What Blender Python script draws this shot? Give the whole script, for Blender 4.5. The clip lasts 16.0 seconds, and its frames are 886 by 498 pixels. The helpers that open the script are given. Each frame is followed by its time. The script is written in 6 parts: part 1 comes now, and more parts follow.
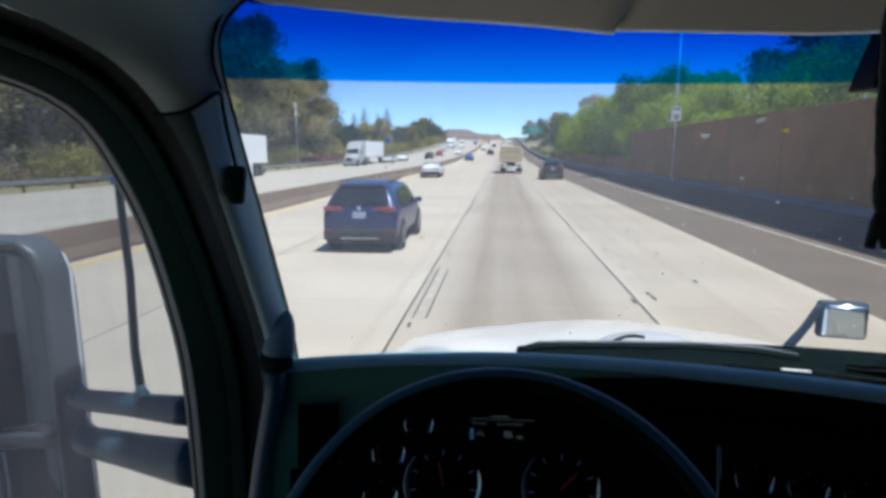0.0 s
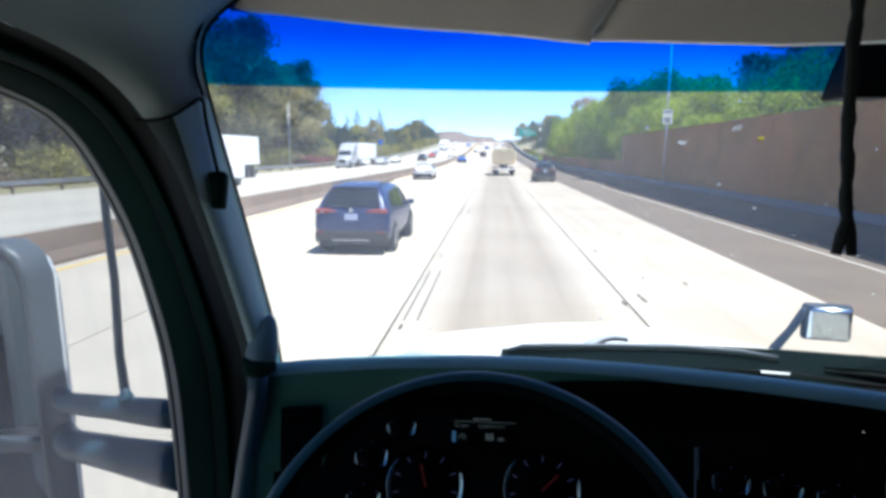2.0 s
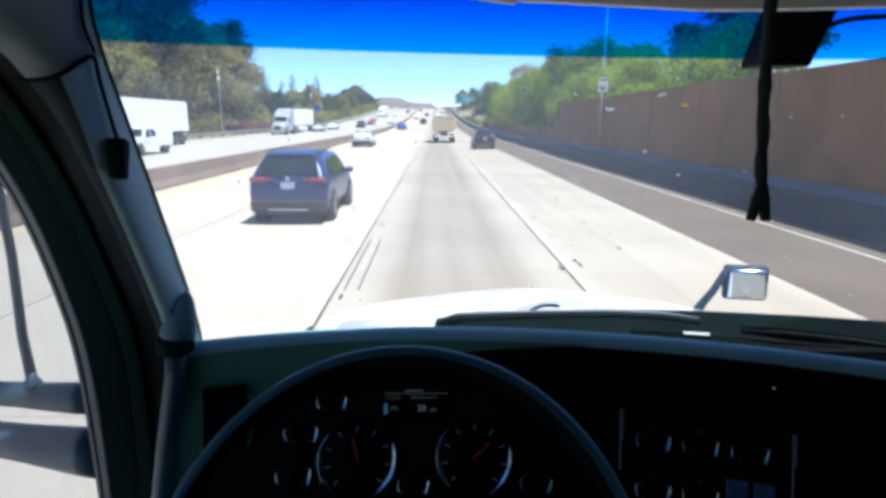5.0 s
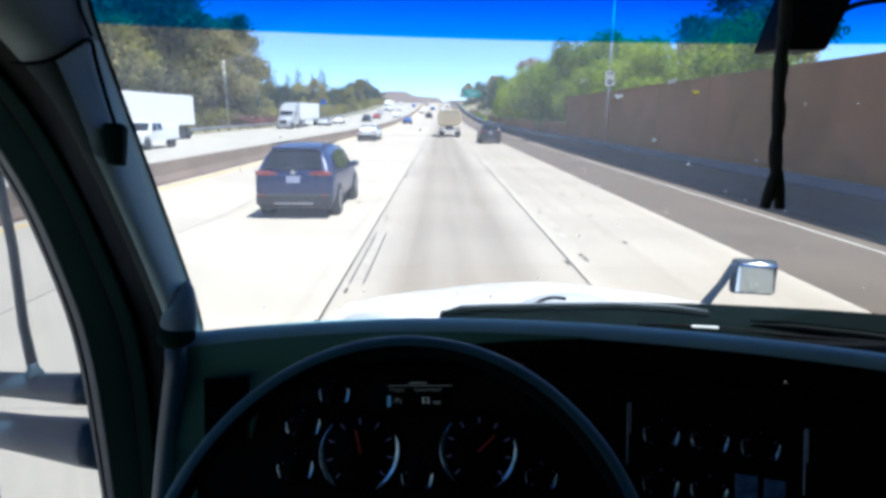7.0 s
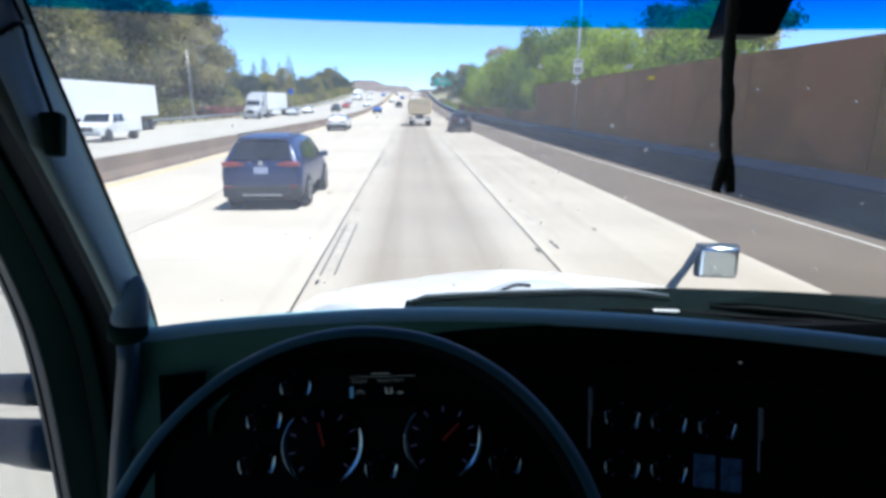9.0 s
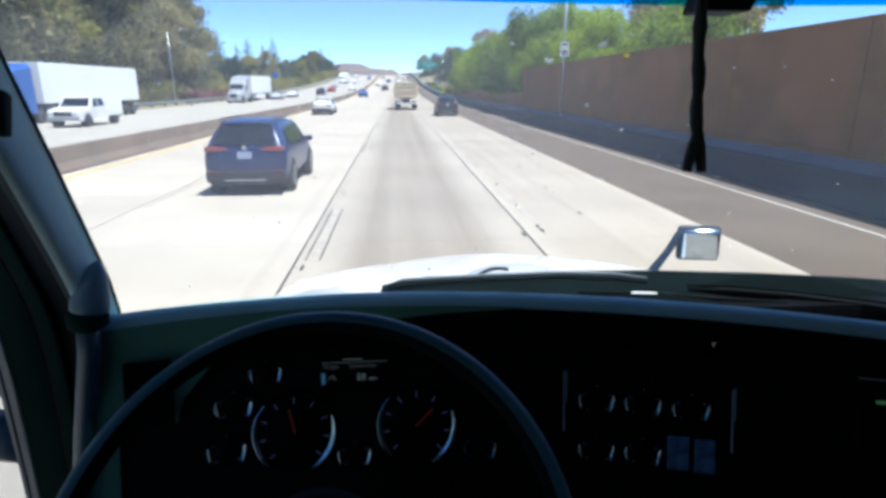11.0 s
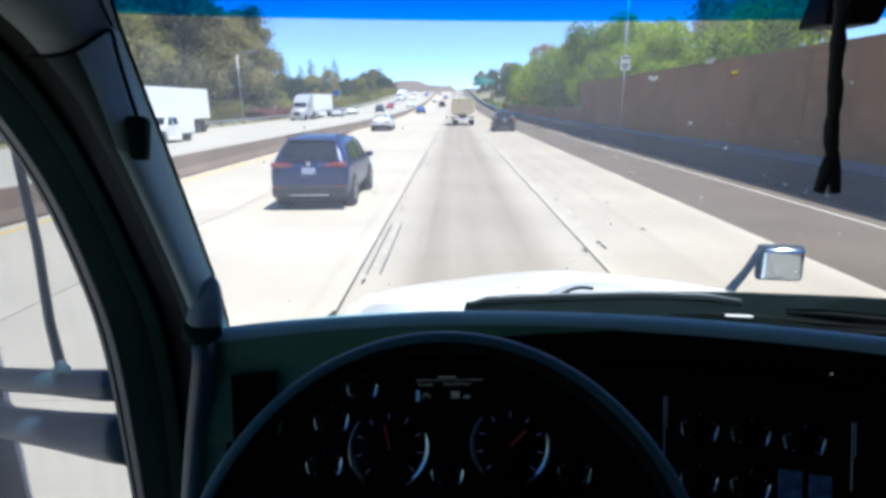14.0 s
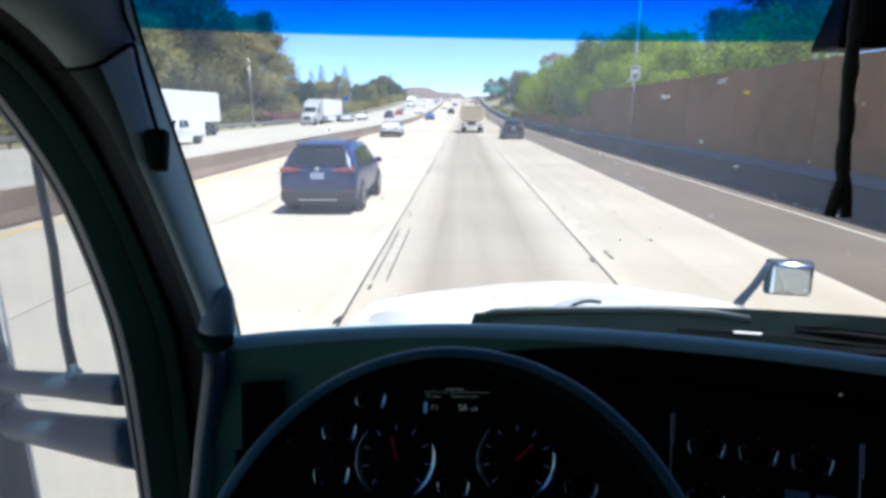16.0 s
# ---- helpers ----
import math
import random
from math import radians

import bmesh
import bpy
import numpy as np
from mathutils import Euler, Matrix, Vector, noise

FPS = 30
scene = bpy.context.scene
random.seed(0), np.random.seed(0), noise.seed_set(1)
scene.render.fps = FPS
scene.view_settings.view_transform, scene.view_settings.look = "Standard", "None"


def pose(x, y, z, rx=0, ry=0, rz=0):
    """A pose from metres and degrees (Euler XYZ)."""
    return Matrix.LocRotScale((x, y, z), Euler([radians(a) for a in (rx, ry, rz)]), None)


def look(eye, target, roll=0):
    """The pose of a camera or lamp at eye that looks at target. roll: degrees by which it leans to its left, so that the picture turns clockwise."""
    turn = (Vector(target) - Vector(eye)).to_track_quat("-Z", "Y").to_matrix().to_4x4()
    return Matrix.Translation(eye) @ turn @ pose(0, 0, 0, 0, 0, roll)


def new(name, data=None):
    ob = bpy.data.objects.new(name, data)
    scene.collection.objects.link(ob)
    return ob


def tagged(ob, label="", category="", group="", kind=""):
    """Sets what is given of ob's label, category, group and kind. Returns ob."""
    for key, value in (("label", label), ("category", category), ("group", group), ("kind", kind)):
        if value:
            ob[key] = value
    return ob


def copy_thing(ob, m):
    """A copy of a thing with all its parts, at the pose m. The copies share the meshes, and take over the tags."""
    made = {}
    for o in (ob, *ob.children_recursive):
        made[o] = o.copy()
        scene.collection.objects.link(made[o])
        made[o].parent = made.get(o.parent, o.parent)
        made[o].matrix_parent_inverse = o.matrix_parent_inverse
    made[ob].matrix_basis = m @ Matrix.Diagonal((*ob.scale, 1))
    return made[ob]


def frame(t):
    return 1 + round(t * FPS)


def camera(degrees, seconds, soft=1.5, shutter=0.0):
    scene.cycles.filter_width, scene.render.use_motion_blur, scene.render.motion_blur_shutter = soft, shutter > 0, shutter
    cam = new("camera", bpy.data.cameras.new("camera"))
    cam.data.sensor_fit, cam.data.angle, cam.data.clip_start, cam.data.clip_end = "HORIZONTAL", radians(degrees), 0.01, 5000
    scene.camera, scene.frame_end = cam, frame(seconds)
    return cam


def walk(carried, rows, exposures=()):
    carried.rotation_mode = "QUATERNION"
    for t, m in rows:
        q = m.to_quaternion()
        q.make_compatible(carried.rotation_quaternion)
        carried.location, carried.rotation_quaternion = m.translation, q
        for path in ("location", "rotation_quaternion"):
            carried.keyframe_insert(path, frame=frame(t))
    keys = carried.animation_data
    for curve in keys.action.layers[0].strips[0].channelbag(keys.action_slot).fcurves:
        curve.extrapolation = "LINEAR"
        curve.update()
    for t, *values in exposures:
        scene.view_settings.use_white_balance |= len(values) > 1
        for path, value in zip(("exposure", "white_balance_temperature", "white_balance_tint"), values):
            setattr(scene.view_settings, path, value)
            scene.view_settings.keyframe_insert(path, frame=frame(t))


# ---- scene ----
# --- camera and its path: t, x, y, z, yaw, pitch, roll, seen from the driver's seat ---
cam = camera(75.2, 16.0, soft=3.5)
PATH = [
    (0.0, -0.020, -0.046, 2.383, 5.76, -10.13, 0.16), (0.5, -0.011, -0.055, 2.381, 5.68, -10.10, 0.16),
    (1.0, -0.016, -0.051, 2.379, 5.30, -9.98, 0.13), (1.5, -0.011, -0.055, 2.384, 5.27, -9.99, 0.10),
    (2.0, -0.002, -0.054, 2.389, 5.06, -9.94, -0.05), (2.5, -0.015, -0.053, 2.392, 3.38, -10.22, -0.25),
    (3.0, 0.012, -0.049, 2.391, 0.36, -11.00, -0.35), (3.5, 0.079, -0.042, 2.384, -0.68, -11.35, -0.48),
    (4.0, 0.028, -0.034, 2.384, 0.17, -11.60, -0.34), (4.2, 0.018, -0.033, 2.390, 0.02, -12.05, -0.33),
    (6.3, 0.021, -0.020, 2.378, -1.44, -13.58, -0.41), (6.5, 0.056, -0.019, 2.377, -1.14, -13.67, -0.41),
    (7.0, 0.020, -0.014, 2.377, -0.24, -13.66, -0.35), (7.5, 0.000, -0.019, 2.378, -2.03, -13.97, -0.31),
    (8.0, 0.021, -0.015, 2.377, -5.57, -14.95, -0.22), (8.5, 0.067, -0.006, 2.372, -5.29, -15.10, -0.19),
    (9.0, 0.040, -0.007, 2.374, -3.12, -14.70, -0.06), (9.2, 0.025, -0.012, 2.378, -2.21, -14.72, -0.04),
    (11.3, 0.068, 0.010, 2.366, -4.55, -16.30, -0.02), (11.5, 0.046, 0.007, 2.369, -3.29, -16.11, -0.02),
    (12.0, -0.006, 0.001, 2.374, -1.10, -15.50, 0.05), (12.5, -0.012, 0.007, 2.374, -0.32, -15.27, 0.15),
    (13.0, -0.011, 0.010, 2.377, 0.11, -15.15, 0.48), (13.5, -0.016, 0.008, 2.374, 0.56, -14.87, 0.78),
    (14.0, -0.001, 0.011, 2.374, 1.02, -14.72, 0.78), (14.5, 0.009, 0.009, 2.377, 0.88, -14.38, 0.49),
    (15.0, 0.008, 0.010, 2.382, 0.81, -14.41, 0.18), (15.5, -0.001, 0.007, 2.386, 1.30, -14.27, -0.06),
    (16.0, -0.007, 0.006, 2.386, 1.91, -14.07, -0.08),
]
EXPOSURES = [(t, e, 5470 if 2 < t < 14 else 5620, 6) for t, e in ((0.0, 0.58), (0.5, 0.94), (1.0, 1.20), (1.5, 1.34), (2.5, 1.25), (4.0, 1.15), (9.0, 1.05), (12.5, 1.0), (16.0, 1.10))]
walk(cam, [(t, pose(x, y, z, 90 + pitch, roll, yaw)) for t, x, y, z, yaw, pitch, roll in PATH],
     exposures=EXPOSURES)

# --- daylight: high sun over the right-hand side of the road, clear sky ---
SUN_UP, SUN_ROUND = 70.0, 114.0
world = bpy.data.worlds.new("daylight")
scene.world = world
world.use_nodes = True
nt = world.node_tree
sky = nt.nodes.new("ShaderNodeTexSky")
sky.sky_type, sky.sun_disc = "NISHITA", False
sky.sun_elevation, sky.sun_rotation = radians(SUN_UP), radians(SUN_ROUND)
sky.air_density, sky.dust_density, sky.ozone_density = 0.6, 0.0, 4.0
sky.altitude = 1500
nt.links.new(sky.outputs[0], nt.nodes["Background"].inputs[0])
nt.nodes["Background"].inputs[1].default_value = 0.112
sun = new("sun", bpy.data.lights.new("sun", "SUN"))
sun.data.energy, sun.data.angle, sun.data.color = 4.2, radians(0.53), (1.0, 0.92, 0.80)
sun_from = Vector((math.sin(radians(SUN_ROUND)) * math.cos(radians(SUN_UP)),
                   math.cos(radians(SUN_ROUND)) * math.cos(radians(SUN_UP)), math.sin(radians(SUN_UP))))
sun.matrix_world = look(sun_from * 200, (0, 0, 0))


# --- materials ---
def mat(name, color, rough=0.6, metal=0.0, var=0.15, scale=6.0, fine=60.0, bump=0.0, second=None, island=0.0, each=0.0,
        spec=0.5, coat=0.0, stretch=(1, 1, 1)):
    """A surface with colour drifting at two scales, optional relief and variation from piece to piece."""
    m = bpy.data.materials.new(name)
    m.use_nodes = True
    t = m.node_tree
    b = t.nodes["Principled BSDF"]
    b.inputs["Roughness"].default_value, b.inputs["Metallic"].default_value = rough, metal
    b.inputs["Specular IOR Level"].default_value = spec
    b.inputs["Coat Weight"].default_value = coat
    co = t.nodes.new("ShaderNodeTexCoord")
    mp = t.nodes.new("ShaderNodeMapping")
    mp.inputs["Scale"].default_value = stretch
    t.links.new(co.outputs["Object"], mp.inputs[0])
    n1, n2 = t.nodes.new("ShaderNodeTexNoise"), t.nodes.new("ShaderNodeTexNoise")
    for n, s in ((n1, scale), (n2, fine)):
        n.inputs["Scale"].default_value, n.inputs["Detail"].default_value = s, 4
        t.links.new(mp.outputs[0], n.inputs["Vector"])
    mixn = t.nodes.new("ShaderNodeMath")
    mixn.operation = "MULTIPLY_ADD"
    t.links.new(n2.outputs[0], mixn.inputs[0])
    mixn.inputs[1].default_value = 0.35
    t.links.new(n1.outputs[0], mixn.inputs[2])
    last = mixn.outputs[0]
    for kind, amount in (("island", island), ("each", each)):
        if amount:
            src = t.nodes.new("ShaderNodeNewGeometry" if kind == "island" else "ShaderNodeObjectInfo")
            ad = t.nodes.new("ShaderNodeMath")
            ad.operation = "MULTIPLY_ADD"
            t.links.new(src.outputs["Random Per Island" if kind == "island" else "Random"], ad.inputs[0])
            ad.inputs[1].default_value = amount
            t.links.new(last, ad.inputs[2])
            sb = t.nodes.new("ShaderNodeMath")
            sb.operation = "SUBTRACT"
            t.links.new(ad.outputs[0], sb.inputs[0])
            sb.inputs[1].default_value = amount / 2
            last = sb.outputs[0]
    ramp = t.nodes.new("ShaderNodeValToRGB")
    c = Vector(color)
    lo, hi = c * (1 - var), (Vector(second) if second else c * (1 + var))
    ramp.color_ramp.elements[0].position, ramp.color_ramp.elements[1].position = 0.38, 0.95
    ramp.color_ramp.elements[0].color, ramp.color_ramp.elements[1].color = (*lo, 1), (*[min(v, 1) for v in hi], 1)
    t.links.new(last, ramp.inputs[0])
    t.links.new(ramp.outputs[0], b.inputs["Base Color"])
    if bump:
        bp = t.nodes.new("ShaderNodeBump")
        bp.inputs["Strength"].default_value, bp.inputs["Distance"].default_value = bump, 0.02
        t.links.new(n2.outputs[0], bp.inputs["Height"])
        t.links.new(bp.outputs[0], b.inputs["Normal"])
    return m


def leaf_mat(name, a, c):
    m = mat(name, a, 0.6, var=0.35, scale=0.6, fine=5, second=c, island=0.5, each=0.5, spec=0.25)
    t = m.node_tree
    b = t.nodes["Principled BSDF"]
    tl, mx = t.nodes.new("ShaderNodeBsdfTranslucent"), t.nodes.new("ShaderNodeMixShader")
    t.links.new(b.inputs["Base Color"].links[0].from_socket, tl.inputs[0])
    mx.inputs[0].default_value = 0.5
    t.links.new(b.outputs[0], mx.inputs[1])
    t.links.new(tl.outputs[0], mx.inputs[2])
    t.links.new(mx.outputs[0], t.nodes["Material Output"].inputs[0])
    return m


def glass_mat(name, tint=(1, 1, 1), gloss=0.04, dust_haze=0.0, thin_foot=True):
    m = bpy.data.materials.new(name)
    m.use_nodes = True
    t = m.node_tree
    t.nodes.remove(t.nodes["Principled BSDF"])
    tr, gl, mx = (t.nodes.new(k) for k in ("ShaderNodeBsdfTransparent", "ShaderNodeBsdfGlossy", "ShaderNodeMixShader"))
    tr.inputs[0].default_value = (*tint, 1)
    gl.inputs["Roughness"].default_value = 0.02
    mx.inputs[0].default_value = gloss
    t.links.new(tr.outputs[0], mx.inputs[1])
    t.links.new(gl.outputs[0], mx.inputs[2])
    out = mx.outputs[0]
    if dust_haze:
        # one translucent film stands for dust and for the haze outside
        film, m2 = t.nodes.new("ShaderNodeBsdfTranslucent"), t.nodes.new("ShaderNodeMixShader")
        film.inputs[0].default_value = (0.85, 0.88, 0.92, 1)
        geo, sep, rng = (t.nodes.new(k) for k in ("ShaderNodeNewGeometry", "ShaderNodeSeparateXYZ", "ShaderNodeMapRange"))
        t.links.new(geo.outputs["Position"], sep.inputs[0])
        t.links.new(sep.outputs[2], rng.inputs[0])
        rng.inputs[1].default_value, rng.inputs[2].default_value = 2.0, 2.14     # film thinned at the foot so the cowl stays black
        rng.inputs[3].default_value, rng.inputs[4].default_value = dust_haze * (0.02 if thin_foot else 1.0), dust_haze
        # the dusty film varies in faint streaks that run down the glass
        streak, runs, amount, mul = (t.nodes.new(k) for k in ("ShaderNodeMapping", "ShaderNodeTexNoise", "ShaderNodeMapRange", "ShaderNodeMath"))
        streak.inputs["Scale"].default_value = (9, 9, 1.2)
        t.links.new(geo.outputs["Position"], streak.inputs[0])
        t.links.new(streak.outputs[0], runs.inputs["Vector"])
        runs.inputs["Scale"].default_value, runs.inputs["Detail"].default_value = 3.0, 5
        amount.inputs[1].default_value, amount.inputs[2].default_value = 0.35, 0.65
        amount.inputs[3].default_value, amount.inputs[4].default_value = (0.92, 1.08) if thin_foot else (0.75, 1.3)
        t.links.new(runs.outputs[0], amount.inputs[0])
        mul.operation = "MULTIPLY"
        t.links.new(rng.outputs[0], mul.inputs[0])
        t.links.new(amount.outputs[0], mul.inputs[1])
        # haze is weaker towards the passenger side, so the film thins there
        side, film_here = t.nodes.new("ShaderNodeMapRange"), t.nodes.new("ShaderNodeMath")
        t.links.new(sep.outputs[0], side.inputs[0])
        side.inputs[1].default_value, side.inputs[2].default_value, side.inputs[3].default_value, side.inputs[4].default_value = 0.15, 0.6, 1.0, 0.40
        film_here.operation = "MULTIPLY"
        t.links.new(mul.outputs[0], film_here.inputs[0])
        t.links.new(side.outputs[0], film_here.inputs[1])
        t.links.new(film_here.outputs[0], m2.inputs[0])
        t.links.new(out, m2.inputs[1])
        t.links.new(film.outputs[0], m2.inputs[2])
        out = m2.outputs[0]
    t.links.new(out, t.nodes["Material Output"].inputs[0])
    return m


def tint_mat(name, z0, z1):
    """Blue shade band of a windscreen: dye that thickens upwards."""
    m = glass_mat(name, gloss=0.02)
    t = m.node_tree
    tr = next(n for n in t.nodes if n.type == "BSDF_TRANSPARENT")
    geo, sep, rng, ramp = (t.nodes.new(k) for k in ("ShaderNodeNewGeometry", "ShaderNodeSeparateXYZ", "ShaderNodeMapRange", "ShaderNodeValToRGB"))
    t.links.new(geo.outputs["Position"], sep.inputs[0])
    t.links.new(sep.outputs[2], rng.inputs[0])
    rng.inputs[1].default_value, rng.inputs[2].default_value = z0, z1
    e = ramp.color_ramp.elements
    e[0].position, e[0].color = 0.0, (0.30, 0.72, 0.98, 1)
    e[1].position, e[1].color = 1.0, (0.002, 0.06, 0.52, 1)
    k = e.new(0.045)
    k.color = (0.015, 0.38, 0.95, 1)
    k = e.new(0.45)
    k.color = (0.004, 0.125, 0.80, 1)
    t.links.new(rng.outputs[0], ramp.inputs[0])
    t.links.new(ramp.outputs[0], tr.inputs[0])
    return m


def glow(name, color, strength):
    m = bpy.data.materials.new(name)
    m.use_nodes = True
    b = m.node_tree.nodes["Principled BSDF"]
    b.inputs["Base Color"].default_value = (0.01, 0.01, 0.01, 1)
    b.inputs["Emission Color"].default_value, b.inputs["Emission Strength"].default_value = (*color, 1), strength
    return m


def worn_concrete(name, base, dark):
    """Light road concrete with grey wheel polish and oil running along the lanes."""
    m = mat(name, base, 0.85, var=0.14, scale=0.35, fine=9, bump=0.25, each=0.25)
    t = m.node_tree
    b = t.nodes["Principled BSDF"]
    ramp = b.inputs["Base Color"].links[0].from_node
    geo, sep = t.nodes.new("ShaderNodeNewGeometry"), t.nodes.new("ShaderNodeSeparateXYZ")
    t.links.new(geo.outputs["Position"], sep.inputs[0])
    mp, n = t.nodes.new("ShaderNodeMapping"), t.nodes.new("ShaderNodeTexNoise")
    mp.inputs["Scale"].default_value = (2.2, 0.035, 1)
    t.links.new(geo.outputs["Position"], mp.inputs[0])
    t.links.new(mp.outputs[0], n.inputs["Vector"])
    n.inputs["Scale"].default_value, n.inputs["Detail"].default_value = 1.6, 5

    def band(centre, half, soft, strength):
        d = t.nodes.new("ShaderNodeMath")
        d.operation = "SUBTRACT"
        t.links.new(sep.outputs[0], d.inputs[0])
        d.inputs[1].default_value = centre
        a = t.nodes.new("ShaderNodeMath")
        a.operation = "ABSOLUTE"
        t.links.new(d.outputs[0], a.inputs[0])
        r = t.nodes.new("ShaderNodeMapRange")
        r.inputs[1].default_value, r.inputs[2].default_value = half + soft, half - soft
        r.inputs[3].default_value, r.inputs[4].default_value = 0, strength
        t.links.new(a.outputs[0], r.inputs[0])
        return r.outputs[0]

    total = None
    for c, h, s, k in ((0.40, 1.15, 0.30, 0.55), (-0.45, 0.13, 0.2, 0.16), (1.20, 0.13, 0.2, 0.16), (0.42, 0.12, 0.2, 0.12),
                       (3.85, 1.5, 0.25, 0.40), (-3.3, 1.0, 0.8, 0.04), (-1.75, 0.05, 0.08, 0.16)):
        o = band(c, h, s, k)
        if total is None:
            total = o
        else:
            ad = t.nodes.new("ShaderNodeMath")
            t.links.new(total, ad.inputs[0])
            t.links.new(o, ad.inputs[1])
            total = ad.outputs[0]
    nr = t.nodes.new("ShaderNodeMapRange")
    nr.inputs[1].default_value, nr.inputs[2].default_value, nr.inputs[3].default_value, nr.inputs[4].default_value = 0.3, 0.7, 0.65, 1.1
    t.links.new(n.outputs[0], nr.inputs[0])
    mu = t.nodes.new("ShaderNodeMath")
    mu.operation, mu.use_clamp = "MULTIPLY", True
    t.links.new(total, mu.inputs[0])
    t.links.new(nr.outputs[0], mu.inputs[1])
    mx = t.nodes.new("ShaderNodeMix")
    mx.data_type = "RGBA"
    t.links.new(mu.outputs[0], mx.inputs[0])
    t.links.new(ramp.outputs[0], mx.inputs[6])
    mx.inputs[7].default_value = (*dark, 1)
    t.links.new(mx.outputs[2], b.inputs["Base Color"])
    return m


CONCRETE = worn_concrete("road concrete", (0.455, 0.395, 0.315), (0.215, 0.168, 0.118))
CONCRETE_DRIVEN = worn_concrete("tyre-stained road concrete", (0.385, 0.330, 0.262), (0.190, 0.148, 0.104))
JOINT = mat("joint tar", (0.035, 0.033, 0.03), 0.9, var=0.3)
ASPHALT = mat("asphalt", (0.122, 0.092, 0.068), 0.9, var=0.18, scale=0.5, fine=40, bump=0.4)
DIRT = mat("dry ground", (0.30, 0.25, 0.17), 0.95, var=0.35, scale=0.15, fine=4, bump=0.5, second=(0.24, 0.23, 0.12))
WHITE_LINE = mat("white road paint", (0.44, 0.41, 0.36), 0.7, var=0.1, scale=3)
DASH_PAINT = mat("worn dash paint", (0.405, 0.350, 0.280), 0.75, var=0.25, scale=4, fine=40)
YELLOW_LINE = mat("yellow road paint", (0.62, 0.42, 0.07), 0.7, var=0.15, scale=3)
BLACK_TAPE = mat("black contrast paint", (0.05, 0.05, 0.05), 0.8, var=0.3, scale=4)
BARRIER = mat("barrier concrete", (0.172, 0.126, 0.094), 0.9, var=0.3, scale=0.6, fine=12, bump=0.3)
# dark blue base colour holds the shade of the sound wall
PARAPET_SHADE = mat("parapet concrete darkened for shade", (0.020, 0.036, 0.054), 0.9, var=0.2, scale=0.6, fine=10, bump=0.3)
WALL_BLOCK = mat("brown block wall", (0.200, 0.104, 0.024), 0.9, var=0.22, scale=0.8, fine=7, bump=0.6, second=(0.240, 0.126, 0.028), each=0.3)


# sky light on the ledge top is put into this paler colour
LEDGE = mat("ledge concrete paled for sky light", (0.105, 0.135, 0.165), 0.9, var=0.25, scale=0.5, fine=8, bump=0.3)


def block_courses(m, w, h):
    """Mortar courses and repainted patches on a wall that runs along y."""
    t = m.node_tree
    b = t.nodes["Principled BSDF"]
    old = b.inputs["Base Color"].links[0].from_socket
    geo, sep, comb = (t.nodes.new(k) for k in ("ShaderNodeNewGeometry", "ShaderNodeSeparateXYZ", "ShaderNodeCombineXYZ"))
    t.links.new(geo.outputs["Position"], sep.inputs[0])
    t.links.new(sep.outputs[1], comb.inputs[0])
    t.links.new(sep.outputs[2], comb.inputs[1])
    br = t.nodes.new("ShaderNodeTexBrick")
    t.links.new(comb.outputs[0], br.inputs["Vector"])
    br.inputs["Scale"].default_value, br.inputs["Brick Width"].default_value, br.inputs["Row Height"].default_value = 1.0, w, h
    br.inputs["Mortar Size"].default_value = 0.008
    br.inputs["Color1"].default_value, br.inputs["Color2"].default_value, br.inputs["Mortar"].default_value = (1, 1, 1, 1), (0.86, 0.83, 0.78, 1), (0.64, 0.62, 0.58, 1)
    mul = t.nodes.new("ShaderNodeMix")
    mul.data_type, mul.blend_type = "RGBA", "MULTIPLY"
    mul.inputs[0].default_value = 0.8
    t.links.new(old, mul.inputs[6])
    t.links.new(br.outputs["Color"], mul.inputs[7])
    patch, step, mix = (t.nodes.new(k) for k in ("ShaderNodeTexNoise", "ShaderNodeMapRange", "ShaderNodeMix"))
    patch.inputs["Scale"].default_value, patch.inputs["Detail"].default_value = 0.22, 1
    t.links.new(geo.outputs["Position"], patch.inputs["Vector"])
    step.inputs[1].default_value, step.inputs[2].default_value, step.inputs[4].default_value = 0.54, 0.58, 0.55
    t.links.new(patch.outputs[0], step.inputs[0])
    mix.data_type = "RGBA"
    t.links.new(step.outputs[0], mix.inputs[0])
    t.links.new(mul.outputs[2], mix.inputs[6])
    mix.inputs[7].default_value = (0.255, 0.115, 0.038, 1)
    t.links.new(mix.outputs[2], b.inputs["Base Color"])
    return m


block_courses(WALL_BLOCK, 0.4, 0.2)
GALV = mat("galvanised steel", (0.45, 0.46, 0.47), 0.45, 0.8, var=0.15, scale=2)
BARK = mat("bark", (0.16, 0.12, 0.09), 0.9, var=0.35, scale=2, fine=14, bump=0.6)
PALE_BARK = mat("pale bark", (0.33, 0.26, 0.2), 0.85, var=0.35, scale=1.2, fine=10, bump=0.5)
LEAF_OLIVE = leaf_mat("olive leaves", (0.18, 0.185, 0.07), (0.44, 0.385, 0.18))
LEAF_STRAW = leaf_mat("yellow-green leaves", (0.25, 0.25, 0.07), (0.46, 0.43, 0.14))
LEAF_GREEN = leaf_mat("fresh leaves", (0.125, 0.235, 0.014), (0.42, 0.52, 0.040))
# distance haze is put into the needle colour as a blue shift
LEAF_DARK = leaf_mat("dark needles blued for haze", (0.065, 0.11, 0.085), (0.14, 0.18, 0.12))
LEAF_DRY = leaf_mat("dry brown leaves", (0.28, 0.23, 0.15), (0.48, 0.39, 0.26))
